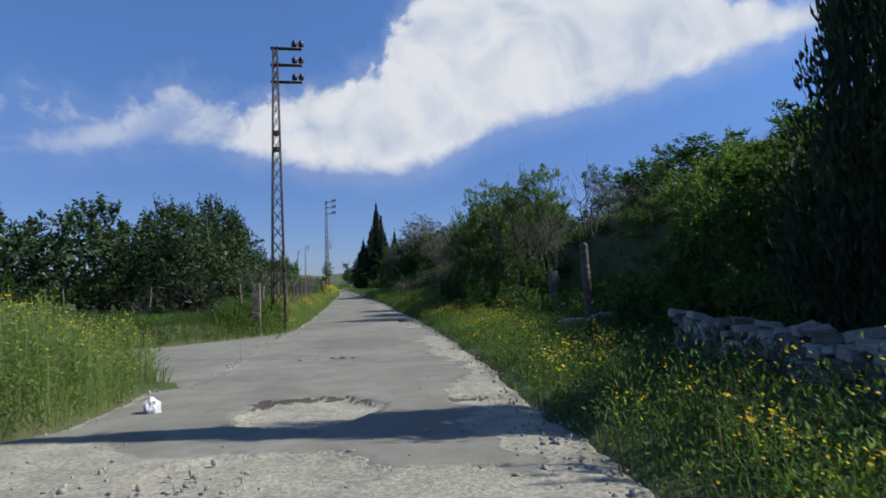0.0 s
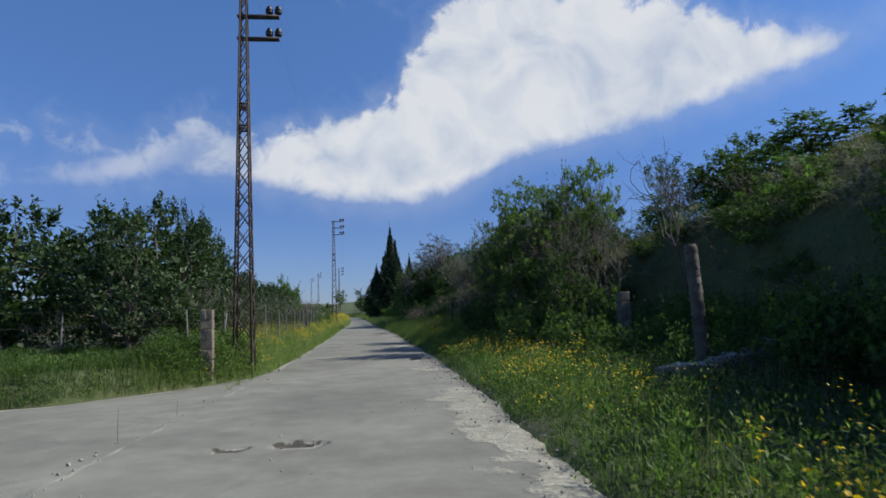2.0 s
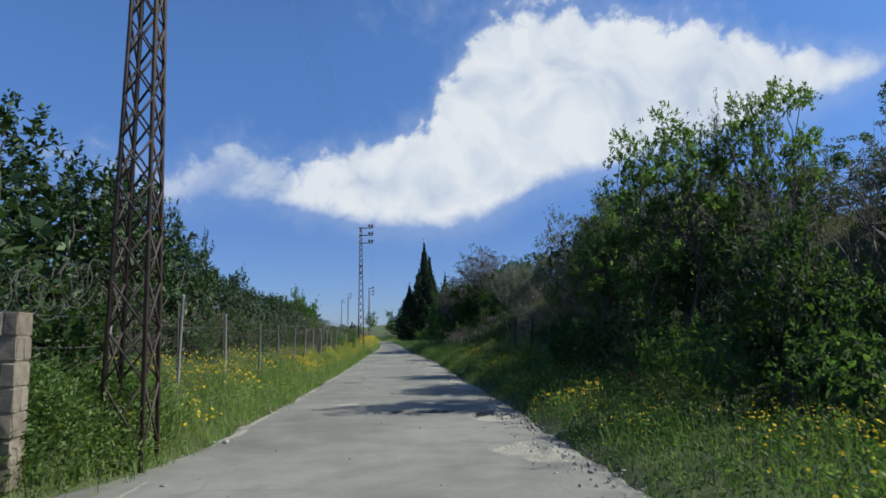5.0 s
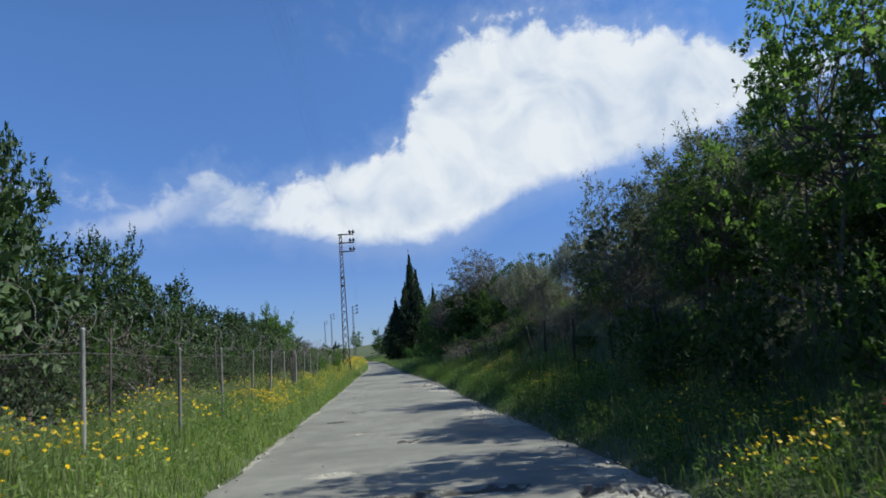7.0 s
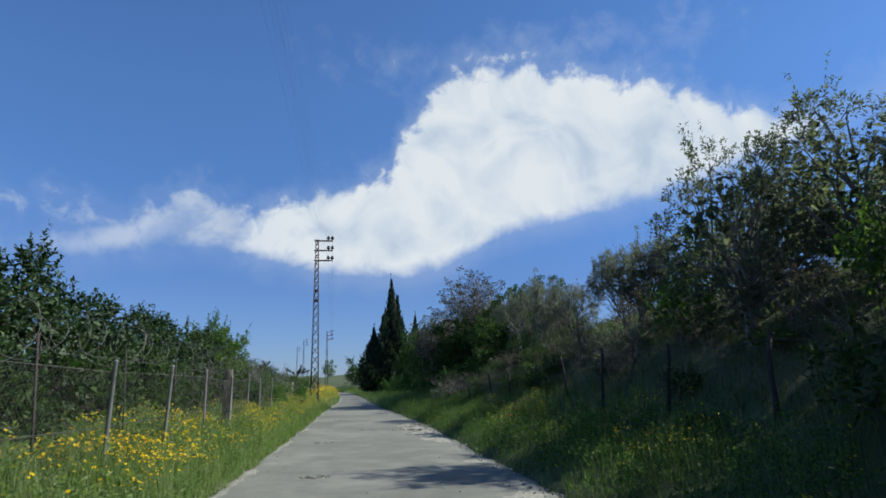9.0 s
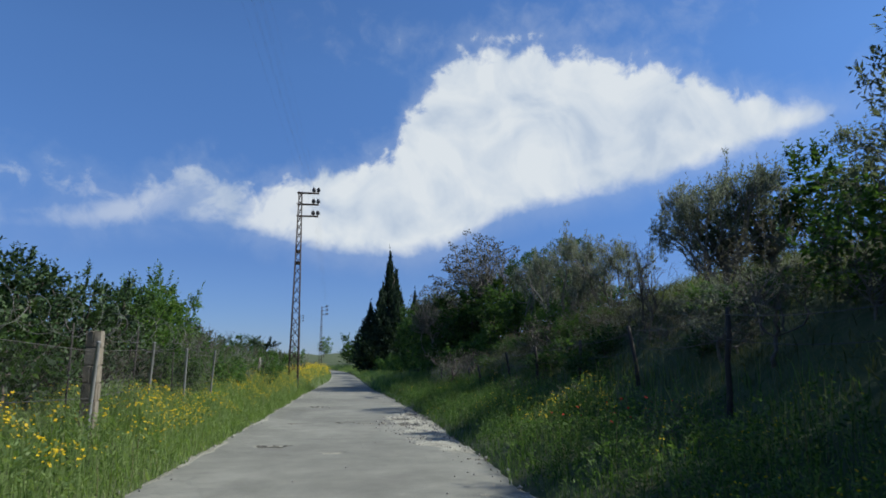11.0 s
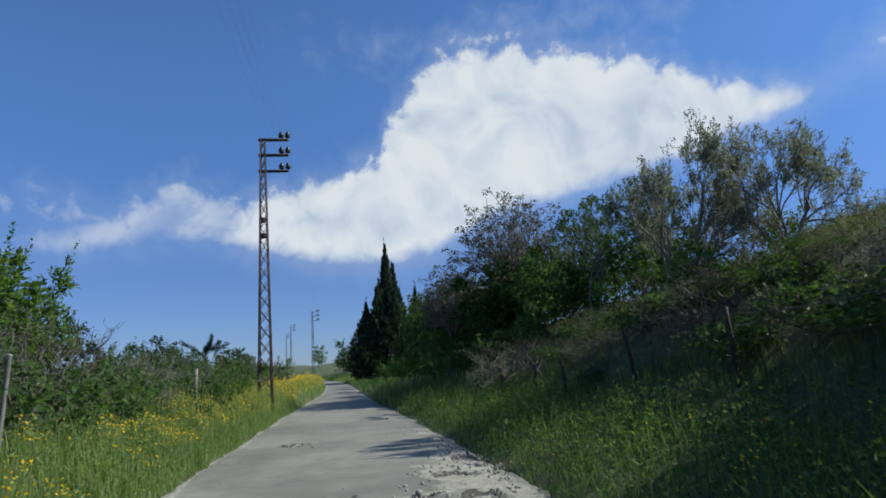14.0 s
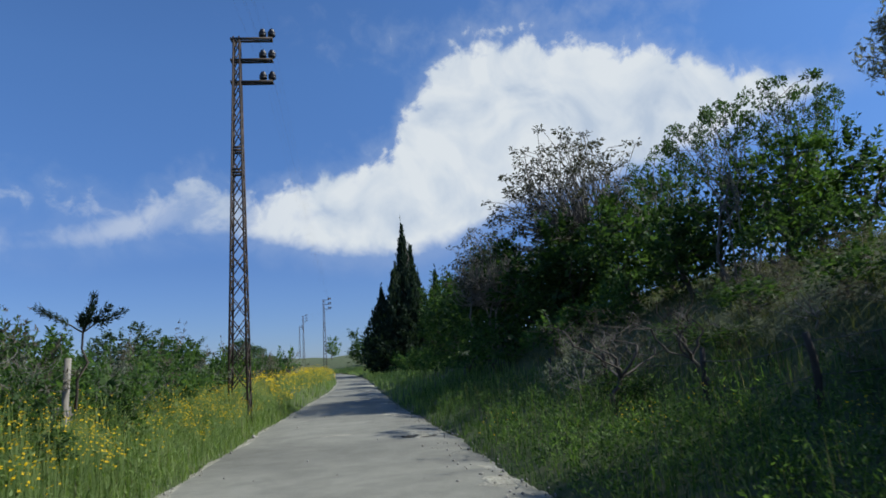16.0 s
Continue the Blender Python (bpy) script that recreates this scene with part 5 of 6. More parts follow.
herb("leafy_weeds", 1500, (-4.9, -3.0, 23.2, 27.0, lambda x, y: y > side_far(x) + 0.05), 0.95, 0.10, 0.028, 14, M_HERB, "leafy weeds round the pillar and the pylon foot", 4)
herb("leafy_weeds", 2200, (-13, -3.0, 20.3, 26.5, lambda x, y: y > side_far(x) + 0.02), 0.5, 0.075, 0.024, 14, M_HERB, "low leafy weeds along the side lane", 9)
herb("leafy_weeds", 2600, (-5.0, -2.6, 23, 80, lambda x, y: x < left_edge(y) - 0.02), 0.80, 0.084, 0.026, 13, M_GRASS, "leafy green weeds between the grass on the verge", 5)
herb("leafy_weeds", 2000, (-9, -3.4, 6.8, 13.2, lambda x, y: corner_patch(x, y)), 1.15, 0.086, 0.026, 18, M_GRASS, "leafy weeds with yellow flowers at the lane corner", 6)
herb("leafy_weeds", 2600, (1.6, 6.2, 1.5, 82, lambda x, y: (x > right_edge(y) + 0.25) & (x < right_edge(y) + 2.9)), 0.60, 0.082, 0.025, 13, M_HERB, "leafy green weeds on the bank beside the road", 7)
herb("leafy_weeds", 1600, (2.0, 5.2, 40, 67, lambda x, y: (x > right_edge(y) + 0.3) & (x < right_edge(y) + 2.6)), 0.62, 0.060, 0.015, 15, M_HERB, "small-leaved green weeds thick on the bank", 8)


def flower_mesh(name, x, y, z, size, rng, mat=None):
    """Open yellow daisies: eight petals round a raised centre, on their stalk tops."""
    n = len(x)
    tilt = unit(np.stack([rng.normal(size=n) * 0.55 + 0.25, rng.normal(size=n) * 0.55 - 0.25, np.ones(n)], 1))
    a0 = unit(np.cross(tilt, np.array([0.3, 0.9, 0.1])))
    b0 = np.cross(tilt, a0)
    c = np.stack([x, y, z], 1)
    S = (size * rng.uniform(0.7, 1.25, n))[:, None]
    V, F = [], []
    m = 5 if size > 0.021 else 4
    for k in range(m):
        t0, dt = 2 * np.pi * k / m, np.pi / m * 0.92
        e = lambda t, r, up: c + (np.cos(t) * a0 + np.sin(t) * b0) * S * r + tilt * S * up
        V += [c, e(t0 - dt, 0.62, 0.10), e(t0, 1.0, 0.05), e(t0 + dt, 0.62, 0.10)]
    V = np.stack(V, 1).reshape(-1, 3)
    F = np.arange(len(V)).reshape(-1, 4)
    return np_mesh(name, V, F, mat or M_YELLOW)


def flowers(n, region, lift, size, label, seed, patchy=0.0):
    rng = np.random.default_rng(seed)
    x, y = scatter(n, *region[:4], rng, region[4])
    keep = fbm(x, y, 0.55, 9.0) + 0.5 * fbm(x, y, 1.9, 4.0) + rng.normal(size=len(x)) * 0.25 > patchy
    x, y = x[keep], y[keep]
    z = ground_z(x, y) + np.clip(lift * tall(x, y), 0.12, 1.3) * rng.uniform(0.75, 1.15, len(x))
    ob = thing("yellow_flowers", flower_mesh("yellow_flowers", x, y, z, size, rng), label, "flowers", kind="stuff")
    # their stalks
    n = len(x)
    g0 = ground_z(x, y)
    off = rng.normal(size=(n, 2)) * 0.06
    base = np.stack([x + off[:, 0], y + off[:, 1], g0], 1)
    tip = np.stack([x, y, z], 1)
    s = np.stack([np.full(n, 0.003), np.full(n, 0.002), np.zeros(n)], 1)
    V = np.stack([base - s, base + s, tip + s, tip - s], 1).reshape(-1, 3)
    part("stalk", np_mesh("stalk", V, np.arange(4 * n).reshape(-1, 4), M_GRASS), ob)


def herb_clumps(n, region, h, rad, per, leaf, wid, mat, label, seed, share=0.0, petal=0.016):
    """Domed clumps of leafy herbs, some of them in flower."""
    rng = np.random.default_rng(seed)
    x, y = scatter(n, *region[:4], rng, region[4])
    n = len(x)
    H, R = h * rng.uniform(0.55, 1.2, n), rad * rng.uniform(0.6, 1.3, n)
    d = unit(rng.normal(size=(n * per, 3)) * np.array([1, 1, 0.9]) + np.array([0, 0, 0.35]))
    d[:, 2] = np.abs(d[:, 2])
    k = np.repeat(np.arange(n), per)
    q = rng.uniform(0.35, 1.05, n * per)
    lean = 0.10 * rng.normal(size=(n, 2))
    z0 = ground_z(x, y)
    P = np.stack([x[k] + (d[:, 0] * q + lean[k, 0]) * R[k], y[k] + (d[:, 1] * q + lean[k, 1]) * R[k], z0[k] + d[:, 2] * q * H[k]], 1)
    along = d * 0.7 + rng.normal(size=d.shape) * 0.5 + np.array([0, 0, 0.35])
    V = leaf_cards(P, along, leaf, wid, rng, 0.25, d + np.array([0, 0, 0.6]) + rng.normal(size=d.shape) * 0.4)
    thing("herb_clumps", np_mesh("herb_clumps", *V, mat), label, "weeds", kind="stuff")
    if share:
        pick = np.flatnonzero((rng.uniform(size=n) < share) & (fbm(x, y, 0.5, 8.0) > -0.15))
        m = 26
        k = np.repeat(pick, m)
        a, r = rng.uniform(0, 2 * np.pi, len(k)), rng.uniform(0, 1, len(k)) ** 0.5
        fx_, fy_ = x[k] + np.cos(a) * r * R[k] * 1.05, y[k] + np.sin(a) * r * R[k] * 1.05
        fz = z0[k] + H[k] * np.sqrt(np.clip(1.05 - r * r, 0.05, 1)) * rng.uniform(0.95, 1.15, len(k)) + 0.02
        thing("yellow_flowers", flower_mesh("yellow_flowers", fx_, fy_, fz, petal, rng), "small yellow flowers crowded on the herb clumps", "flowers", kind="stuff")


strip_r = lambda w: (lambda x, y: (x > right_edge(y) + 0.05) & (x < right_edge(y) + w))
herb_clumps(240, (2.2, 5.0, 3.0, 22, strip_r(1.7)), 0.85, 0.36, 80, 0.070, 0.020, M_HERB, "tall leafy weeds beside the gravel shoulder", 46, 0.2, 0.016)
herb_clumps(620, (2.2, 6.0, 3.0, 37, strip_r(2.2)), 0.58, 0.34, 66, 0.062, 0.020, M_HERB, "lush leafy weeds crowding the edge of the gravel shoulder", 41, 0.28, 0.015)
herb_clumps(620, (1.8, 5.4, 37, 68, strip_r(2.3)), 0.52, 0.34, 58, 0.060, 0.020, M_HERB, "lush dark green weeds along the shaded bank", 42, 0.10, 0.013)
# leaf darker than the verge herbs, its colour standing in for deep shade
herb_clumps(420, (4.0, 7.6, 2.0, 25, lambda x, y: x > right_edge(y) + 1.7), 0.55, 0.45, 46, 0.085, 0.034, M_DARK, "leafy undergrowth with the deep shade put into its dark leaf colour", 43)
herb_clumps(1800, (4.8, 17.0, 17, 80, lambda x, y: x > right_edge(y) + 3.2), 0.30, 0.36, 26, 0.22, 0.012, M_HILLGRASS, "rough grass tussocks on the hillside", 47)
herb_clumps(420, (-4.4, -2.8, 27, 70, lambda x, y: (x < left_edge(y) - 0.02) & (x > left_edge(y) - 0.75)), 0.34, 0.28, 50, 0.050, 0.020, M_GRASS, "low bright green herbs along the paving edge", 44)
herb_clumps(60, (-4.0, -2.75, 24.6, 26.8, lambda x, y: (x < left_edge(y) - 0.02) & (y > side_far(x) + 0.1)), 0.72, 0.30, 60, 0.070, 0.022, M_GRASS, "tall weeds round the foot of the pylon", 45)
herb_clumps(130, (6.7, 9.3, 18.8, 28.5, lambda x, y: x > right_edge(y) + 3.4), 0.85, 0.48, 64, 0.110, 0.042, M_BUSH, "leafy shrubs in the shade below the bank", 48)
flowers(3400, (-5.2, -2.7, 27, 50, lambda x, y: x < left_edge(y) - 0.2), 0.72, 0.029, "yellow daisies in the tall grass of the verge", 31, 0.05)
flowers(6000, (-4.8, -2.9, 63, 80, lambda x, y: x < left_edge(y) - 0.12), 0.85, 0.0145, "dense low yellow flowers below the second pylon", 38, -0.2)
flowers(16000, (-4.2, -2.7, 38, 84, lambda x, y: (x < left_edge(y) - 0.10) & (x > left_edge(y) - 1.05)), 0.70, 0.019, "thick band of yellow daisies along the road edge", 32, 0.0)
flowers(6500, (-8.5, -3.5, 7.0, 13, lambda x, y: corner_patch(x, y)), 1.15, 0.015, "small yellow flowers on the weeds at the lane corner", 33, 0.0)
flowers(2000, (-8, -2.8, 24, 30, lambda x, y: (x > -4.2) & (y > side_far(x))), 0.5, 0.03, "scattered yellow daisies below the pylon", 34, 0.1)
flowers(6500, (2.4, 5.4, 4.0, 34, lambda x, y: (x > right_edge(y) + 0.4) & (x < right_edge(y) + np.where((y > 16.5) & (y < 25), 2.5, 1.5))), 0.50, 0.027, "bright yellow daisies on the bank beside the gravel", 35, 0.5)
flowers(3400, (2.4, 5.6, 36, 56, lambda x, y: (x > right_edge(y) + 0.7) & (x < right_edge(y) + 2.6)), 0.56, 0.017, "small yellow flowers on the shaded bank", 36, 0.34)
flowers(7000, (-8, -3.0, 80, 130, lambda x, y: (x < left_edge(y)) & (x > left_edge(y) - 3)), 0.9, 0.04, "far strip of yellow flowers along the road", 37, -0.1)

# a few poppies among the weeds of the bank
rng = np.random.default_rng(52)
x, y = np.concatenate([rng.uniform(3.3, 4.5, 16), rng.uniform(4.2, 5.0, 7)]), np.concatenate([rng.uniform(46.2, 49.4, 16), rng.uniform(29.0, 30.5, 7)])
thing("red_poppies", flower_mesh("red_poppies", x, y, ground_z(x, y) + rng.uniform(0.42, 0.62, len(x)), 0.026, rng, M_POPPY), "a few small red poppies among the weeds", "flowers", kind="stuff")

# loose stones on the broken edge
rng = np.random.default_rng(77)
bm = bmesh.new()
bmesh.ops.create_icosphere(bm, subdivisions=1, radius=1.0)
sv = np.array([v.co[:] for v in bm.verts])
sf = np.array([[v.index for v in f.verts] for f in bm.faces])
bm.free()
n = 2400
y = rng.uniform(2, 84, n) ** 1.0
side = rng.uniform(0, 1, n)
x = np.where(side < 0.72, right_edge(y) - np.abs(rng.normal(size=n)) * 0.45 + 0.1, np.where(side < 0.85, left_edge(y) + np.abs(rng.normal(size=n)) * 0.2, rng.uniform(-3, 2, n)))
near = (side > 0.93)
y = np.where(near, rng.uniform(2.5, 7.5, n), y)
x = np.where(near, rng.uniform(-4.5, 2.2, n), x)
r = rng.uniform(0.006, 0.022, n) * np.where(rng.uniform(size=n) > 0.93, 1.7, 1.0)
shoulder = (side < 0.30) & (rng.uniform(size=n) < 0.5)
y = np.where(shoulder, np.array([6.0, 24.5, 30.0, 42.0, 58.5, 61.0])[rng.integers(0, 6, n)] + rng.normal(size=n) * 1.6, y)
x = np.where(shoulder, right_edge(y) - 0.1 - np.abs(rng.normal(size=n)) * 0.35, x)
r = np.where(shoulder, rng.uniform(0.010, 0.034, n), r)
rubble = (side > 0.40) & (side < 0.49)
along = rng.uniform(0, 1, n)
y = np.where(rubble, 52.6 + 7.2 * along + rng.normal(size=n) * 0.35, y)
x = np.where(rubble, right_edge(y) - 1.05 + 0.35 * np.sin(7.0 * along) + rng.normal(size=n) * 0.34, x)
r = np.where(rubble, rng.uniform(0.008, 0.026, n) * np.where(rng.uniform(size=n) > 0.94, 1.8, 1.0), r)
heap = side > 0.965
y = np.where(heap, 5.4 + rng.normal(size=n) * 0.5, y)
x = np.where(heap, -1.9 + rng.normal(size=n) * 0.6, x)
r = np.where(heap, rng.uniform(0.010, 0.038, n), r)
P = np.stack([x, y, road_z(y) + r * 0.2], 1)
V = (P[:, None] + sv[None] * (r[:, None] * rng.uniform(0.4, 1.5, (n, 3)))[:, None] * (1 + 0.25 * rng.normal(size=(n, len(sv), 1)))).reshape(-1, 3)
F = (sf[None] + (np.arange(n) * len(sv))[:, None, None]).reshape(-1, 3)
thing("loose_stones", np_mesh("loose_stones", V, F, M_STONE), "pale loose stones on the crumbling road edge", "gravel", kind="stuff")


# ---- lattice pylons ----
def bar(a, b, w):
    """An angle-iron bar between two points."""
    a, b = np.asarray(a, float), np.asarray(b, float)
    t = unit(b - a)
    ref = np.array([0, 0, 1.0]) if abs(t[2]) < 0.9 else np.array([1.0, 0, 0])
    s = unit(np.cross(t, ref))
    q = np.cross(s, t)
    c = [s * w / 2 + q * w / 2, -s * w / 2 + q * w / 2, -s * w / 2 - q * w / 2, s * w / 2 - q * w / 2]
    V = np.array([a + k for k in c] + [b + k for k in c])
    F = np.array([[0, 1, 5, 4], [1, 2, 6, 5], [2, 3, 7, 6], [3, 0, 4, 7], [3, 2, 1, 0], [4, 5, 6, 7]])
    return V, F


def lathe(profile, seg=10):
    """A turned body from (radius, height) pairs."""
    a = np.linspace(0, 2 * np.pi, seg, endpoint=False)
    V = np.array([[r * math.cos(t), r * math.sin(t), z] for r, z in profile for t in a])
    F = [[i * seg + j, i * seg + (j + 1) % seg, (i + 1) * seg + (j + 1) % seg, (i + 1) * seg + j] for i in range(len(profile) - 1) for j in range(seg)]
    return V, np.array(F)


PYL_H = 11.2
INSUL = [(0.0, 0.0), (0.03, 0.0), (0.03, 0.05), (0.095, 0.06), (0.118, 0.10), (0.09, 0.13), (0.112, 0.15), (0.112, 0.19), (0.07, 0.22), (0.08, 0.25), (0.05, 0.29), (0.0, 0.30)]


def build_pylon():
    py = thing("lattice_pylon", None, "tall narrow rusty steel lattice power pylon with three arms", "pylon", "pylons along the road")
    half = lambda z: float(np.interp(z, [0, 4.8, 7.4, PYL_H], [0.265, 0.195, 0.13, 0.08]))
    corner = lambda k, z: np.array([(-1, 1, 1, -1)[k] * half(z), (-1, -1, 1, 1)[k] * half(z), z])
    for k in range(4):
        part("leg", np_mesh("leg", *bar(corner(k, -0.5), corner(k, PYL_H), 0.046), M_RUST), py)
    z, n = 0.25, 0
    while z < PYL_H - 0.2:
        dz = 0.80 if z < 0.5 else 0.68 - 0.024 * z
        z1 = min(z + dz, PYL_H)
        bars = []
        for k in range(4):
            q = (k + 1) % 4
            bars += [bar(corner(k, z), corner(q, z1), 0.024), bar(corner(q, z), corner(k, z1), 0.024)]
        part("lattice_panel", np_mesh("lattice_panel", *joined(bars), M_RUST), py)
        n += 1
        z = z1
    for zc in (7.1, 7.75):
        bars = [bar(corner(k, zc + e), corner((k + 1) % 4, zc + e), 0.05) for k in range(4) for e in (-0.05, 0.05)]
        part("splice_band", np_mesh("splice_band", *joined(bars), M_RUST), py)
    for za in (11.12, 10.46, 9.78):
        arm = part("cross_arm", np_mesh("cross_arm", *joined([bar((-0.16, -0.085, za), (1.02, -0.085, za), 0.055), bar((-0.16, 0.085, za), (1.02, 0.085, za), 0.055), bar((1.0, -0.11, za), (1.0, 0.11, za), 0.05), bar((-0.15, -0.12, za), (-0.15, 0.12, za), 0.05), bar((0.74, -0.11, za), (0.74, 0.11, za), 0.04)]), M_RUST), py)
        for xi in (0.74, 1.0):
            part("insulator", np_mesh("insulator", *lathe(INSUL), M_CERAMIC, True), arm, "dark brown ceramic insulator", at=pose(xi, 0, za + 0.04))
    return py


PYLONS = [(-3.15, 26.0, 11.11), (-3.70, 74.9, 11.30), (-7.6, 154.0, 12.0), (-18.1, 222.6, 15.6), (-27, 292, 18.0)]
pyl = None
for x, y, top in PYLONS:
    s = 1.0
    m = pose(x, y, top - PYL_H)
    if pyl is None:
        pyl = build_pylon()
        first_m = m
    else:
        copy_thing(pyl, m)
pyl.matrix_basis = first_m
# conductors: one pair an arm, sagging from pylon to pylon
stations = [(-3.0, -40.0, 11.4), *PYLONS]
for za in (11.12, 10.46, 9.78):
    for xi in (0.74, 1.0):
        pts = []
        for (x0, y0, t0), (x1, y1, t1) in zip(stations, stations[1:]):
            for k in np.linspace(0, 1, 14)[:-1]:
                off = za + 0.29 - PYL_H
                pts.append((x0 + (x1 - x0) * k + xi, y0 + (y1 - y0) * k, t0 + (t1 - t0) * k + off - 4 * 0.7 * k * (1 - k)))
        V, F = tube(pts, np.full(len(pts), 0.0013), 4)
        thing("power_line", np_mesh("power_line", V, F, M_WIRE), "thin grey power conductor strung between the pylons", "cable", "conductors")


# ---- left fence ----
fence = thing("wire_fence", None, "chain-link fence with grey steel posts and coiled wire on top", "fence")
fx = lambda y: lerp(y, [26.9, 28.7, 31.3, 34.5, 45.5, 56.3, 66, 80], [-3.90, -3.50, -3.42, -3.42, -3.63, -3.87, -4.13, -4.4])
post_ys = [26.9, 28.7, 31.34, 34.46, 37.22, 40.07, 42.62, 45.48, 48.2, 50.9, 53.58, 56.32]
straight_me = np_mesh("post", *joined([lathe([(0.027, -0.4), (0.027, 1.50), (0.030, 1.505), (0.030, 1.52), (0.0, 1.53)], 10)]), M_STEEL)
rng = np.random.default_rng(9)
for y in post_ys:
    x = float(fx(y))
    tallness = {26.9: 1.12, 28.7: 1.27, 31.34: 1.08}.get(y, 1.0)
    part("post", straight_me, fence, at=pose(x, y, gz(x, y) - 0.02, rng.normal() * 1.2, rng.normal() * 1.2, 0) @ Matrix.Diagonal((1, 1, tallness, 1)))


def mesh_bay(a, b, h0, h1, step=0.075):
    """Chain link between two posts: crossing diagonal wires with three straight ones."""
    a, b = np.asarray(a, float), np.asarray(b, float)
    L, H = np.linalg.norm(b - a), h1 - h0
    t = (b - a) / L
    pieces = []
    w = 0.0013
    nrm = np.array([-t[1], t[0], 0])

    def wire(p, q):
        d = unit(q - p)
        s = np.cross(d, nrm)
        V = np.array([p + s * w, p + nrm * w, p - s * w, q + s * w, q + nrm * w, q - s * w])
        pieces.append((V, np.array([[0, 1, 4, 3], [1, 2, 5, 4], [2, 0, 3, 5]])))

    for u0 in np.arange(-H, L, step):
        for sgn in (1, -1):
            lo, hi = max(u0, 0), min(u0 + H, L)
            if hi <= lo:
                continue
            z0, z1 = lo - u0, hi - u0
            if sgn < 0:
                z0, z1 = H - z0, H - z1
            p, q = a + t * lo, a + t * hi
            p = p + np.array([0, 0, h0 + z0])
            q = q + np.array([0, 0, h0 + z1])
            wire(p, q)
    for z in (h0, (h0 + h1) / 2, h1):
        w = 0.004
        wire(a + np.array([0, 0, z]), b + np.array([0, 0, z]))
    return joined(pieces)


thing("fence_post", np_mesh("fence_post", *bar((0, 0, -0.4), (0, 0, 1.42), 0.065), M_CONCRETE), "lone weathered concrete post in the hedge", "post", at=pose(-4.15, 65.9, gz(-4.15, 65.9), 1, 2, 0))
for y0, y1 in zip(post_ys, post_ys[1:]):
    a, b = np.array([float(fx(y0)), y0, gz(float(fx(y0)), y0)]), np.array([float(fx(y1)), y1, gz(float(fx(y1)), y1)])
    part("wire_mesh", np_mesh("wire_mesh", *mesh_bay(a, b, 0.05, 1.36), M_WIRE), fence)
# coiled wire along the top
tt = np.arange(0, 41.0, 0.035)
yy = 25.5 + tt
ph = tt * 2 * np.pi / 0.52 + 1.2 * np.sin(tt * 0.8) + 0.7 * np.sin(tt * 2.3)
rad = (0.27 + 0.07 * np.sin(tt * 1.7) + 0.05 * np.sin(tt * 4.1)) * (1 - 0.3 * sstep(55, 58, yy))
P = np.stack([fx(yy) - 0.32 + rad * np.cos(ph), yy + 0.12 * np.sin(ph * 0.5), ground_z(fx(yy), yy) + 1.76 - 0.25 * sstep(55, 58, yy) + 0.08 * np.sin(tt * 0.9) + rad * np.sin(ph)], 1)
thing("razor_wire", np_mesh("razor_wire", *tube(P, np.full(len(P), 0.0042), 4), M_COIL), "grey coil of barbed wire along the fence top", "wire")
tt = np.arange(0, 1.0, 0.004)
ph = tt * 2 * np.pi * 9 + 1.5 * np.sin(tt * 14)
rad = 0.22 + 0.08 * np.sin(tt * 23)
P = np.stack([-4.55 + 1.25 * tt + 0.10 * np.sin(ph * 0.5), 25.25 + rad * np.cos(ph), gz(-4.2, 25.3) + 1.60 + 0.08 * np.sin(tt * 9) + rad * np.sin(ph)], 1)
thing("razor_wire", np_mesh("razor_wire", *tube(P, np.full(len(P), 0.0055), 4), M_WIRE), "tangled brown coil of barbed wire behind the pillar", "wire")
back = thing("inner_fence", None, "row of dark wooden stakes behind the wire fence", "fence")
stake_me = np_mesh("stake", *joined([bar((0, 0, -0.4), (0.02, 0.01, 1.7), 0.024)]), M_WOOD)
for k in range(11):
    y = 27.6 + k * 3.1
    x = float(fx(y)) - 0.75
    part("stake", stake_me, back, at=pose(x, y, gz(x, y), rng.normal() * 2, rng.normal() * 2, k * 40))
# the fence along the side lane
lane_fence = thing("lane_fence", None, "thin grey stakes with sagging wires along the side lane", "fence")
lane_posts = [(-3.93, 26.8), (-4.30, 24.7), (-7.6, 25.0), (-10.5, 25.0), (-13.3, 25.0), (-16.2, 25.2)]
lp_me = np_mesh("stake", *bar((0, 0, -0.4), (0, 0, 1.30), 0.034), M_COIL)
for x, y in lane_posts:
    part("stake", lp_me, lane_fence, at=pose(x, y, gz(x, y), rng.normal() * 2, rng.normal() * 3, 0))
for (x0, y0), (x1, y1) in zip(lane_posts, lane_posts[1:]):
    for h in (0.5, 0.95, 1.35):
        V, F = tube([(x0 + (x1 - x0) * k, y0 + (y1 - y0) * k, gz(x0, y0) * (1 - k) + gz(x1, y1) * k + h - 0.12 * k * (1 - k)) for k in np.linspace(0, 1, 6)], np.full(6, 0.005), 4)
        part("strand", np_mesh("strand", V, F, M_WIRE), lane_fence)


# ---- masonry ----
def block_mesh(rng, name, mat, sx=1.0, sy=1.0, sz=1.0):
    bm = box(sx, sy, sz, 0.09 * min(sx, sy, sz))
    for v in bm.verts:
        v.co += Vector(rng.normal(size=3) * 0.035 * min(sx, sy, sz))
    return bm_mesh(name, bm, mat)


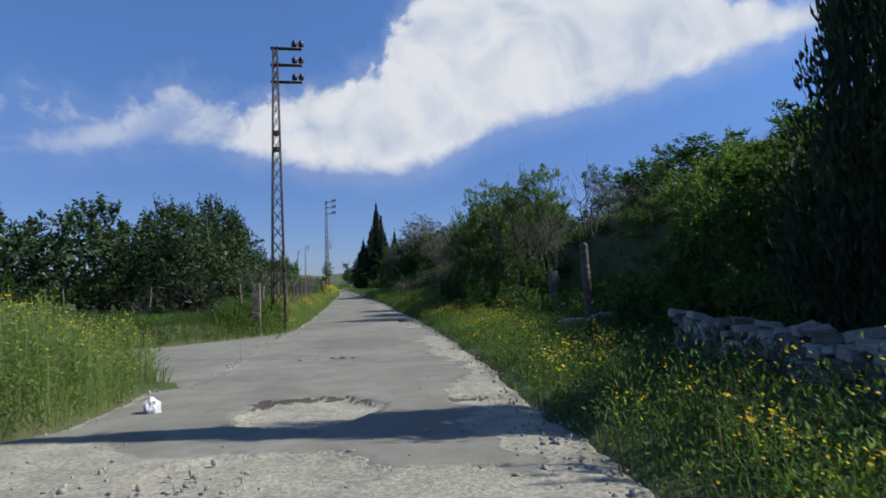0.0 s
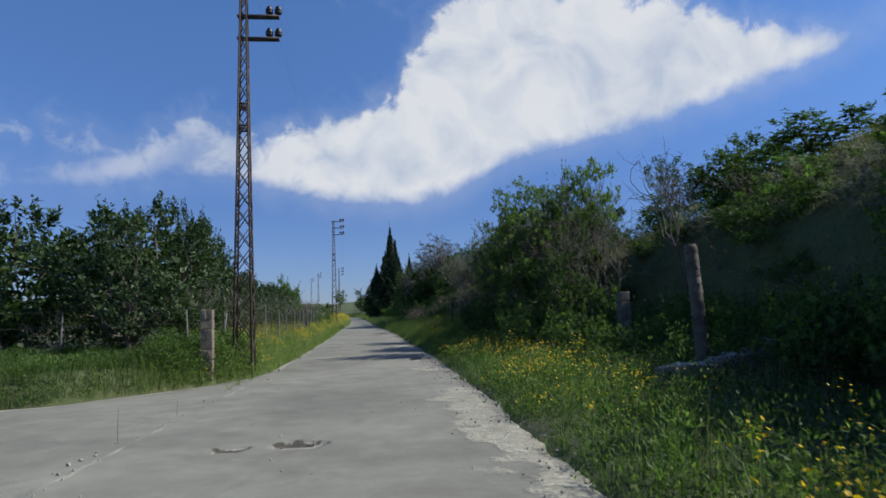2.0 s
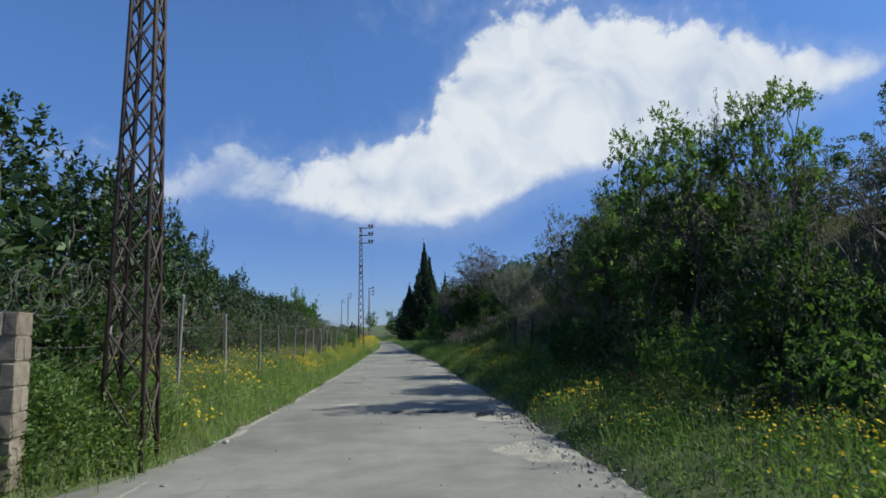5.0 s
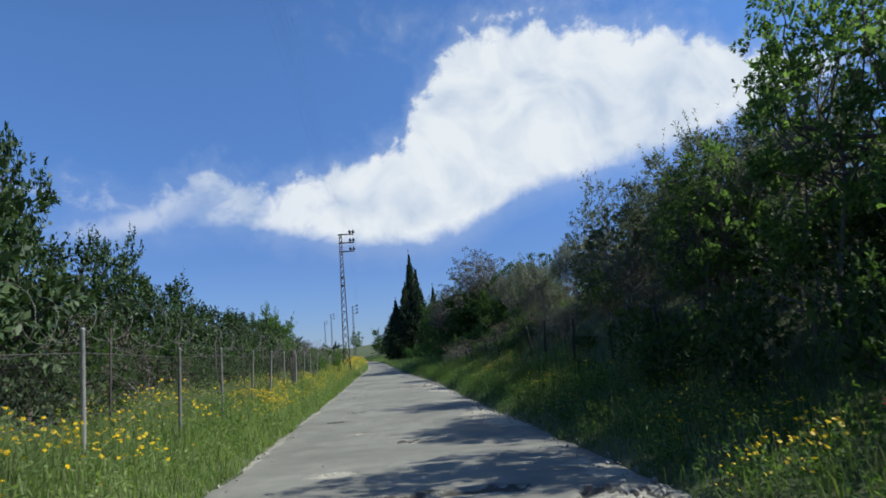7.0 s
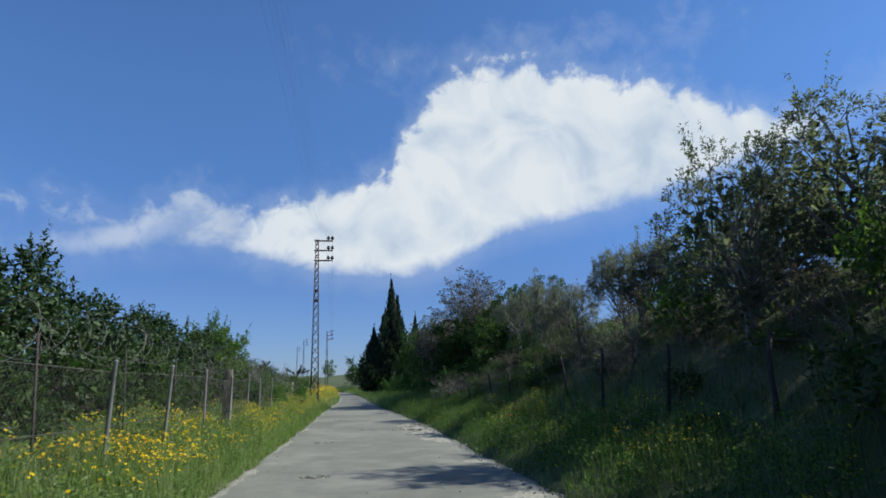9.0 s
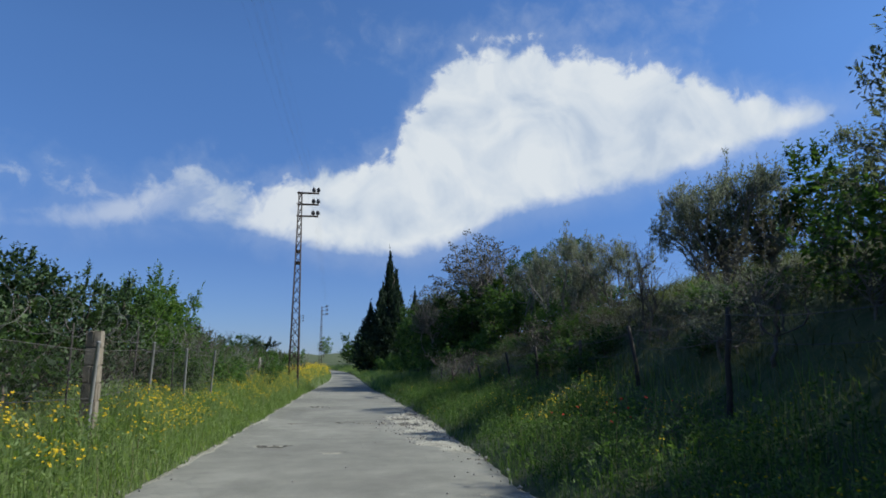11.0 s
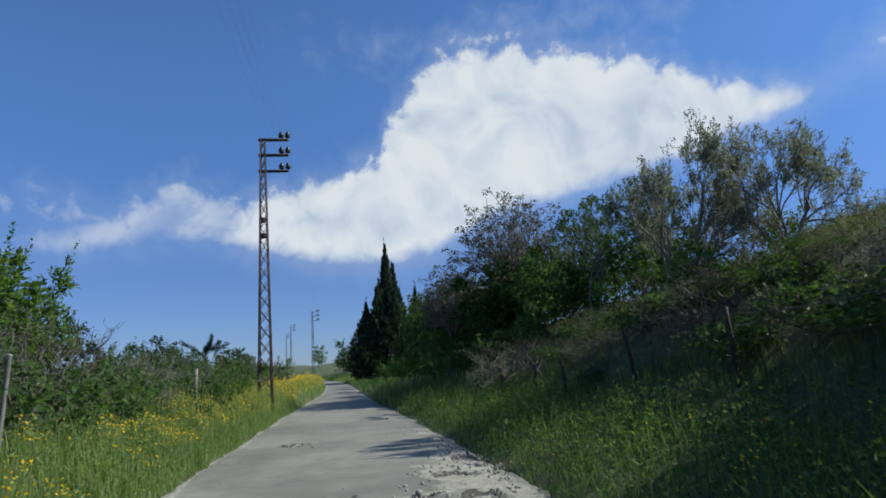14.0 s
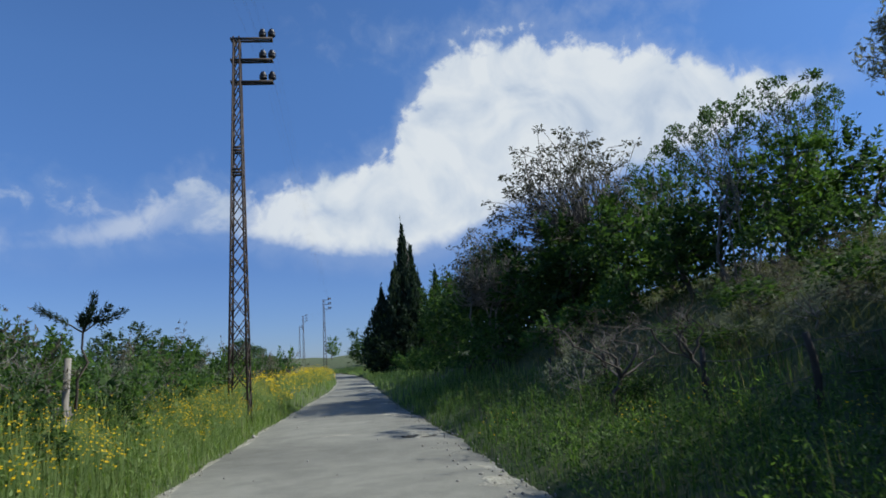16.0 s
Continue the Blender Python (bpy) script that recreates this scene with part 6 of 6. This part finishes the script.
def pillar(x, y, top, w, mat, label, name="gate_pillar"):
    """A square pillar of stacked blocks with a cap."""
    rng = np.random.default_rng(int(abs(x * 10 + y)))
    z0 = gz(x, y) - 0.15
    ob = thing(name, None, label, "pillar", at=pose(x, y, z0, 0, 0, 4))
    H = top - z0
    n = max(3, round(H / 0.24))
    core = box(w * 0.9, w * 0.9, H - 0.02)
    bmesh.ops.translate(core, vec=(0, 0, H / 2), verts=core.verts)
    part("core", bm_mesh("core", core, mat), ob)
    for k in range(n):
        hh = H / n
        for s in (-1, 1):
            along = k % 2
            me = block_mesh(rng, "block", mat, w if along else w * 0.49, w * 0.49 if along else w, hh * 0.93)
            part("block", me, ob, at=pose(0 if along else s * w * 0.255, s * w * 0.255 if along else 0, (k + 0.5) * hh, 0, 0, rng.normal() * 1.0))
    return ob


pillar(-3.75, 24.39, 1.79, 0.30, M_PLASTER, "square pillar of pale weathered blocks at the fence corner")
pillar(-4.24, 66.05, 1.25, 0.19, M_CONCRETE, "broken pale block pillar overgrown by the hedge")
pillar(-3.78, 48.45, 2.0, 0.20, M_PLASTER, "yellowish block pillar in the wire fence")
pillar(7.4, 24.7, 1.95, 0.29, M_SHADESTONE, "short weathered stone pillar in the undergrowth")

# ringed trunk on the terrace
cut = thing("cut_palm", None, "thick grey ringed palm trunk cut off at the top", "tree trunk", at=pose(6.92, 19.35, gz(6.92, 19.35) - 0.2, 0, -3, 0))
rng = np.random.default_rng(61)
for k in range(17):     # rough rings left by the old fronds
    r0 = 0.135 * (1.32 - 0.11 * k if k < 3 else 1.0) * (1 - 0.006 * k)
    prof = [(r0 * 0.98, 0.0), (r0 * 1.03, 0.03), (r0 * 1.0, 0.09), (r0 * 0.985, 0.158)]
    V, F = lathe(prof + ([(0.0, 0.165)] if k == 16 else []), 16)
    V = V * np.array([1, 1, 1]) + rng.normal(size=V.shape) * np.array([0.008, 0.008, 0.010])
    part("trunk_ring", np_mesh("trunk_ring", V, F, M_PALM, True), cut, at=pose(0, 0, k * 0.157, rng.normal() * 1.5, rng.normal() * 1.5, k * 50))

# dry-stone wall below the trees
wall = thing("stone_wall", None, "low dry-stone wall of grey limestone in deep shade", "wall")
rng = np.random.default_rng(12)
stone_meshes = [block_mesh(rng, "stone", M_STONE if k % 2 else M_SHADESTONE, 1, 1, 1) for k in range(8)]
for me in stone_meshes:
    for v in me.vertices:
        v.co *= 1 + 0.10 * rng.normal()
wx = lambda y: 5.75 + 0.05 * (y - 10)
for row in range(7):
    y = 2.2 + 0.15 * (row % 2)
    while y < 11.4:
        L = rng.uniform(0.10, 0.30)
        if row > 4 and rng.uniform() < 0.3 * (row - 4):
            y += L
            continue
        hgt = rng.uniform(0.08, 0.16)
        x = float(wx(y)) + rng.normal() * 0.03
        part("stone", stone_meshes[int(rng.integers(8))], wall, at=pose(x, y + L / 2, gz(x, y) + 0.04 + row * 0.108 + rng.normal() * 0.016, rng.normal() * 9, rng.normal() * 9, rng.normal() * 12) @ Matrix.Diagonal((0.34, L * 0.98, hgt, 1)))
        y += L
ledge = thing("terrace_wall", None, "low stone terrace edge under the palm trunk", "wall")
for row in range(2):
    x = 5.6
    while x < 9.6:
        L = rng.uniform(0.28, 0.55)
        y = 18.5 + 0.1 * (x - 5.6)
        part("stone", stone_meshes[int(rng.integers(8))], ledge, at=pose(x + L / 2, y, gz(x, y) + 0.08 + row * 0.2, rng.normal() * 4, rng.normal() * 4, rng.normal() * 5) @ Matrix.Diagonal((L * 0.98, 0.34, 0.2, 1)))
        x += L

# ---- right fence: leaning wooden posts and slack wires ----
rfence = thing("stake_fence", None, "dark leaning wooden stakes with slack wire along the bank", "fence")
STAKES = [(5.6, 37.85, 2.1, 2, -3), (5.45, 40.6, 2.15, -3, 2), (5.3, 43.8, 2.2, 3, 3), (5.17, 47.0, 2.31, 0, 2), (5.5, 50.84, 2.3, -3, -6), (5.4, 54.2, 2.15, 4, 3), (5.2, 57.4, 2.1, 2, -4), (5.07, 60.6, 2.0, -6, -8), (4.5, 63.03, 1.6, 8, -12), (4.35, 65.2, 1.42, -3, 3), (4.2, 68.5, 1.45, 3, -5), (4.0, 72, 1.4, 2, 3)]
for x, y, top, lx, ly in STAKES:
    z = gz(x, y)
    H = max(top - z, 0.8)
    k = np.linspace(0, 1, 6)
    rr = np.random.default_rng(int(y * 10))
    V, F = tube(np.stack([rr.normal(size=6) * 0.015, rr.normal(size=6) * 0.015, -0.35 + k * (H + 0.35)], 1), 0.048 - 0.012 * k, 7)
    cap = np.arange(len(V) - 7, len(V))
    F = np.concatenate([F, np.array([[cap[0], cap[1], cap[2], cap[3]], [cap[0], cap[3], cap[4], cap[5]], [cap[0], cap[5], cap[6], cap[6]]])[:2]])
    part("stake", np_mesh("stake", V, F, M_WOOD), rfence, at=pose(x, y, z, lx, ly, 0))
for (x0, y0, t0, *_), (x1, y1, t1, *_) in zip(STAKES, STAKES[1:]):
    for drop in (0.1, 0.45):
        V, F = tube([(x0 + (x1 - x0) * k, y0 + (y1 - y0) * k, t0 + (t1 - t0) * k - drop - 0.3 * k * (1 - k)) for k in np.linspace(0, 1, 8)], np.full(8, 0.005), 4)
        part("strand", np_mesh("strand", V, F, M_WIRE), rfence)

# a dark needled branch that leans out of the hedge
rng = np.random.default_rng(3)
tips = np.array([(-3.69, 65.6, 2.62), (-3.72, 65.6, 2.45), (-3.52, 65.6, 2.48), (-3.36, 65.6, 2.42), (-3.82, 65.6, 2.36), (-4.38, 65.7, 2.52)])
branch = thing("leaning_branch", None, "dark needled branch leaning out of the hedge over a post", "branch")
wood = [limb((-4.0, 65.9, 1.2), (-3.85, 65.7, 2.2), 0.022, 0.014, rng, 0.03)] + [limb((-3.85, 65.7, 2.2), t, 0.012, 0.005, rng, 0.04, 5, 4) for t in tips]
part("stem", np_mesh("stem", *joined(wood), M_BARK), branch)
fork = np.array([-3.85, 65.7, 2.2])
P, D = [], []
for t in tips:
    q = rng.uniform(0.35, 1.12, 190)[:, None]
    P.append(fork + (t - fork) * q + rng.normal(size=(190, 3)) * 0.022)
    D.append(unit(t - fork)[None] * 0.8 + rng.normal(size=(190, 3)) * 0.5)
part("needles", np_mesh("needles", *leaf_cards(np.concatenate(P), np.concatenate(D), 0.075, 0.016, rng), M_CYPRESS), branch)

# a crumpled white bag on the lane corner
bm = bmesh.new()
bmesh.ops.create_icosphere(bm, subdivisions=3, radius=0.5)
for v in bm.verts:
    d = noise.fractal(v.co * 2.4, 0.8, 2.0, 3)
    v.co *= 1 + 0.35 * d
    v.co.z = max(v.co.z, -0.28)
    if v.co.x > 0.22 and v.co.z > 0.1:
        v.co.z += 0.45 * (v.co.x - 0.22)
bmesh.ops.scale(bm, vec=(0.23, 0.22, 0.30), verts=bm.verts)
thing("plastic_bag", bm_mesh("plastic_bag", bm, M_BAG), "crumpled white plastic bag lying on the asphalt", "bag", at=pose(-2.83, 9.4, float(road_z(9.4)) + 0.055))
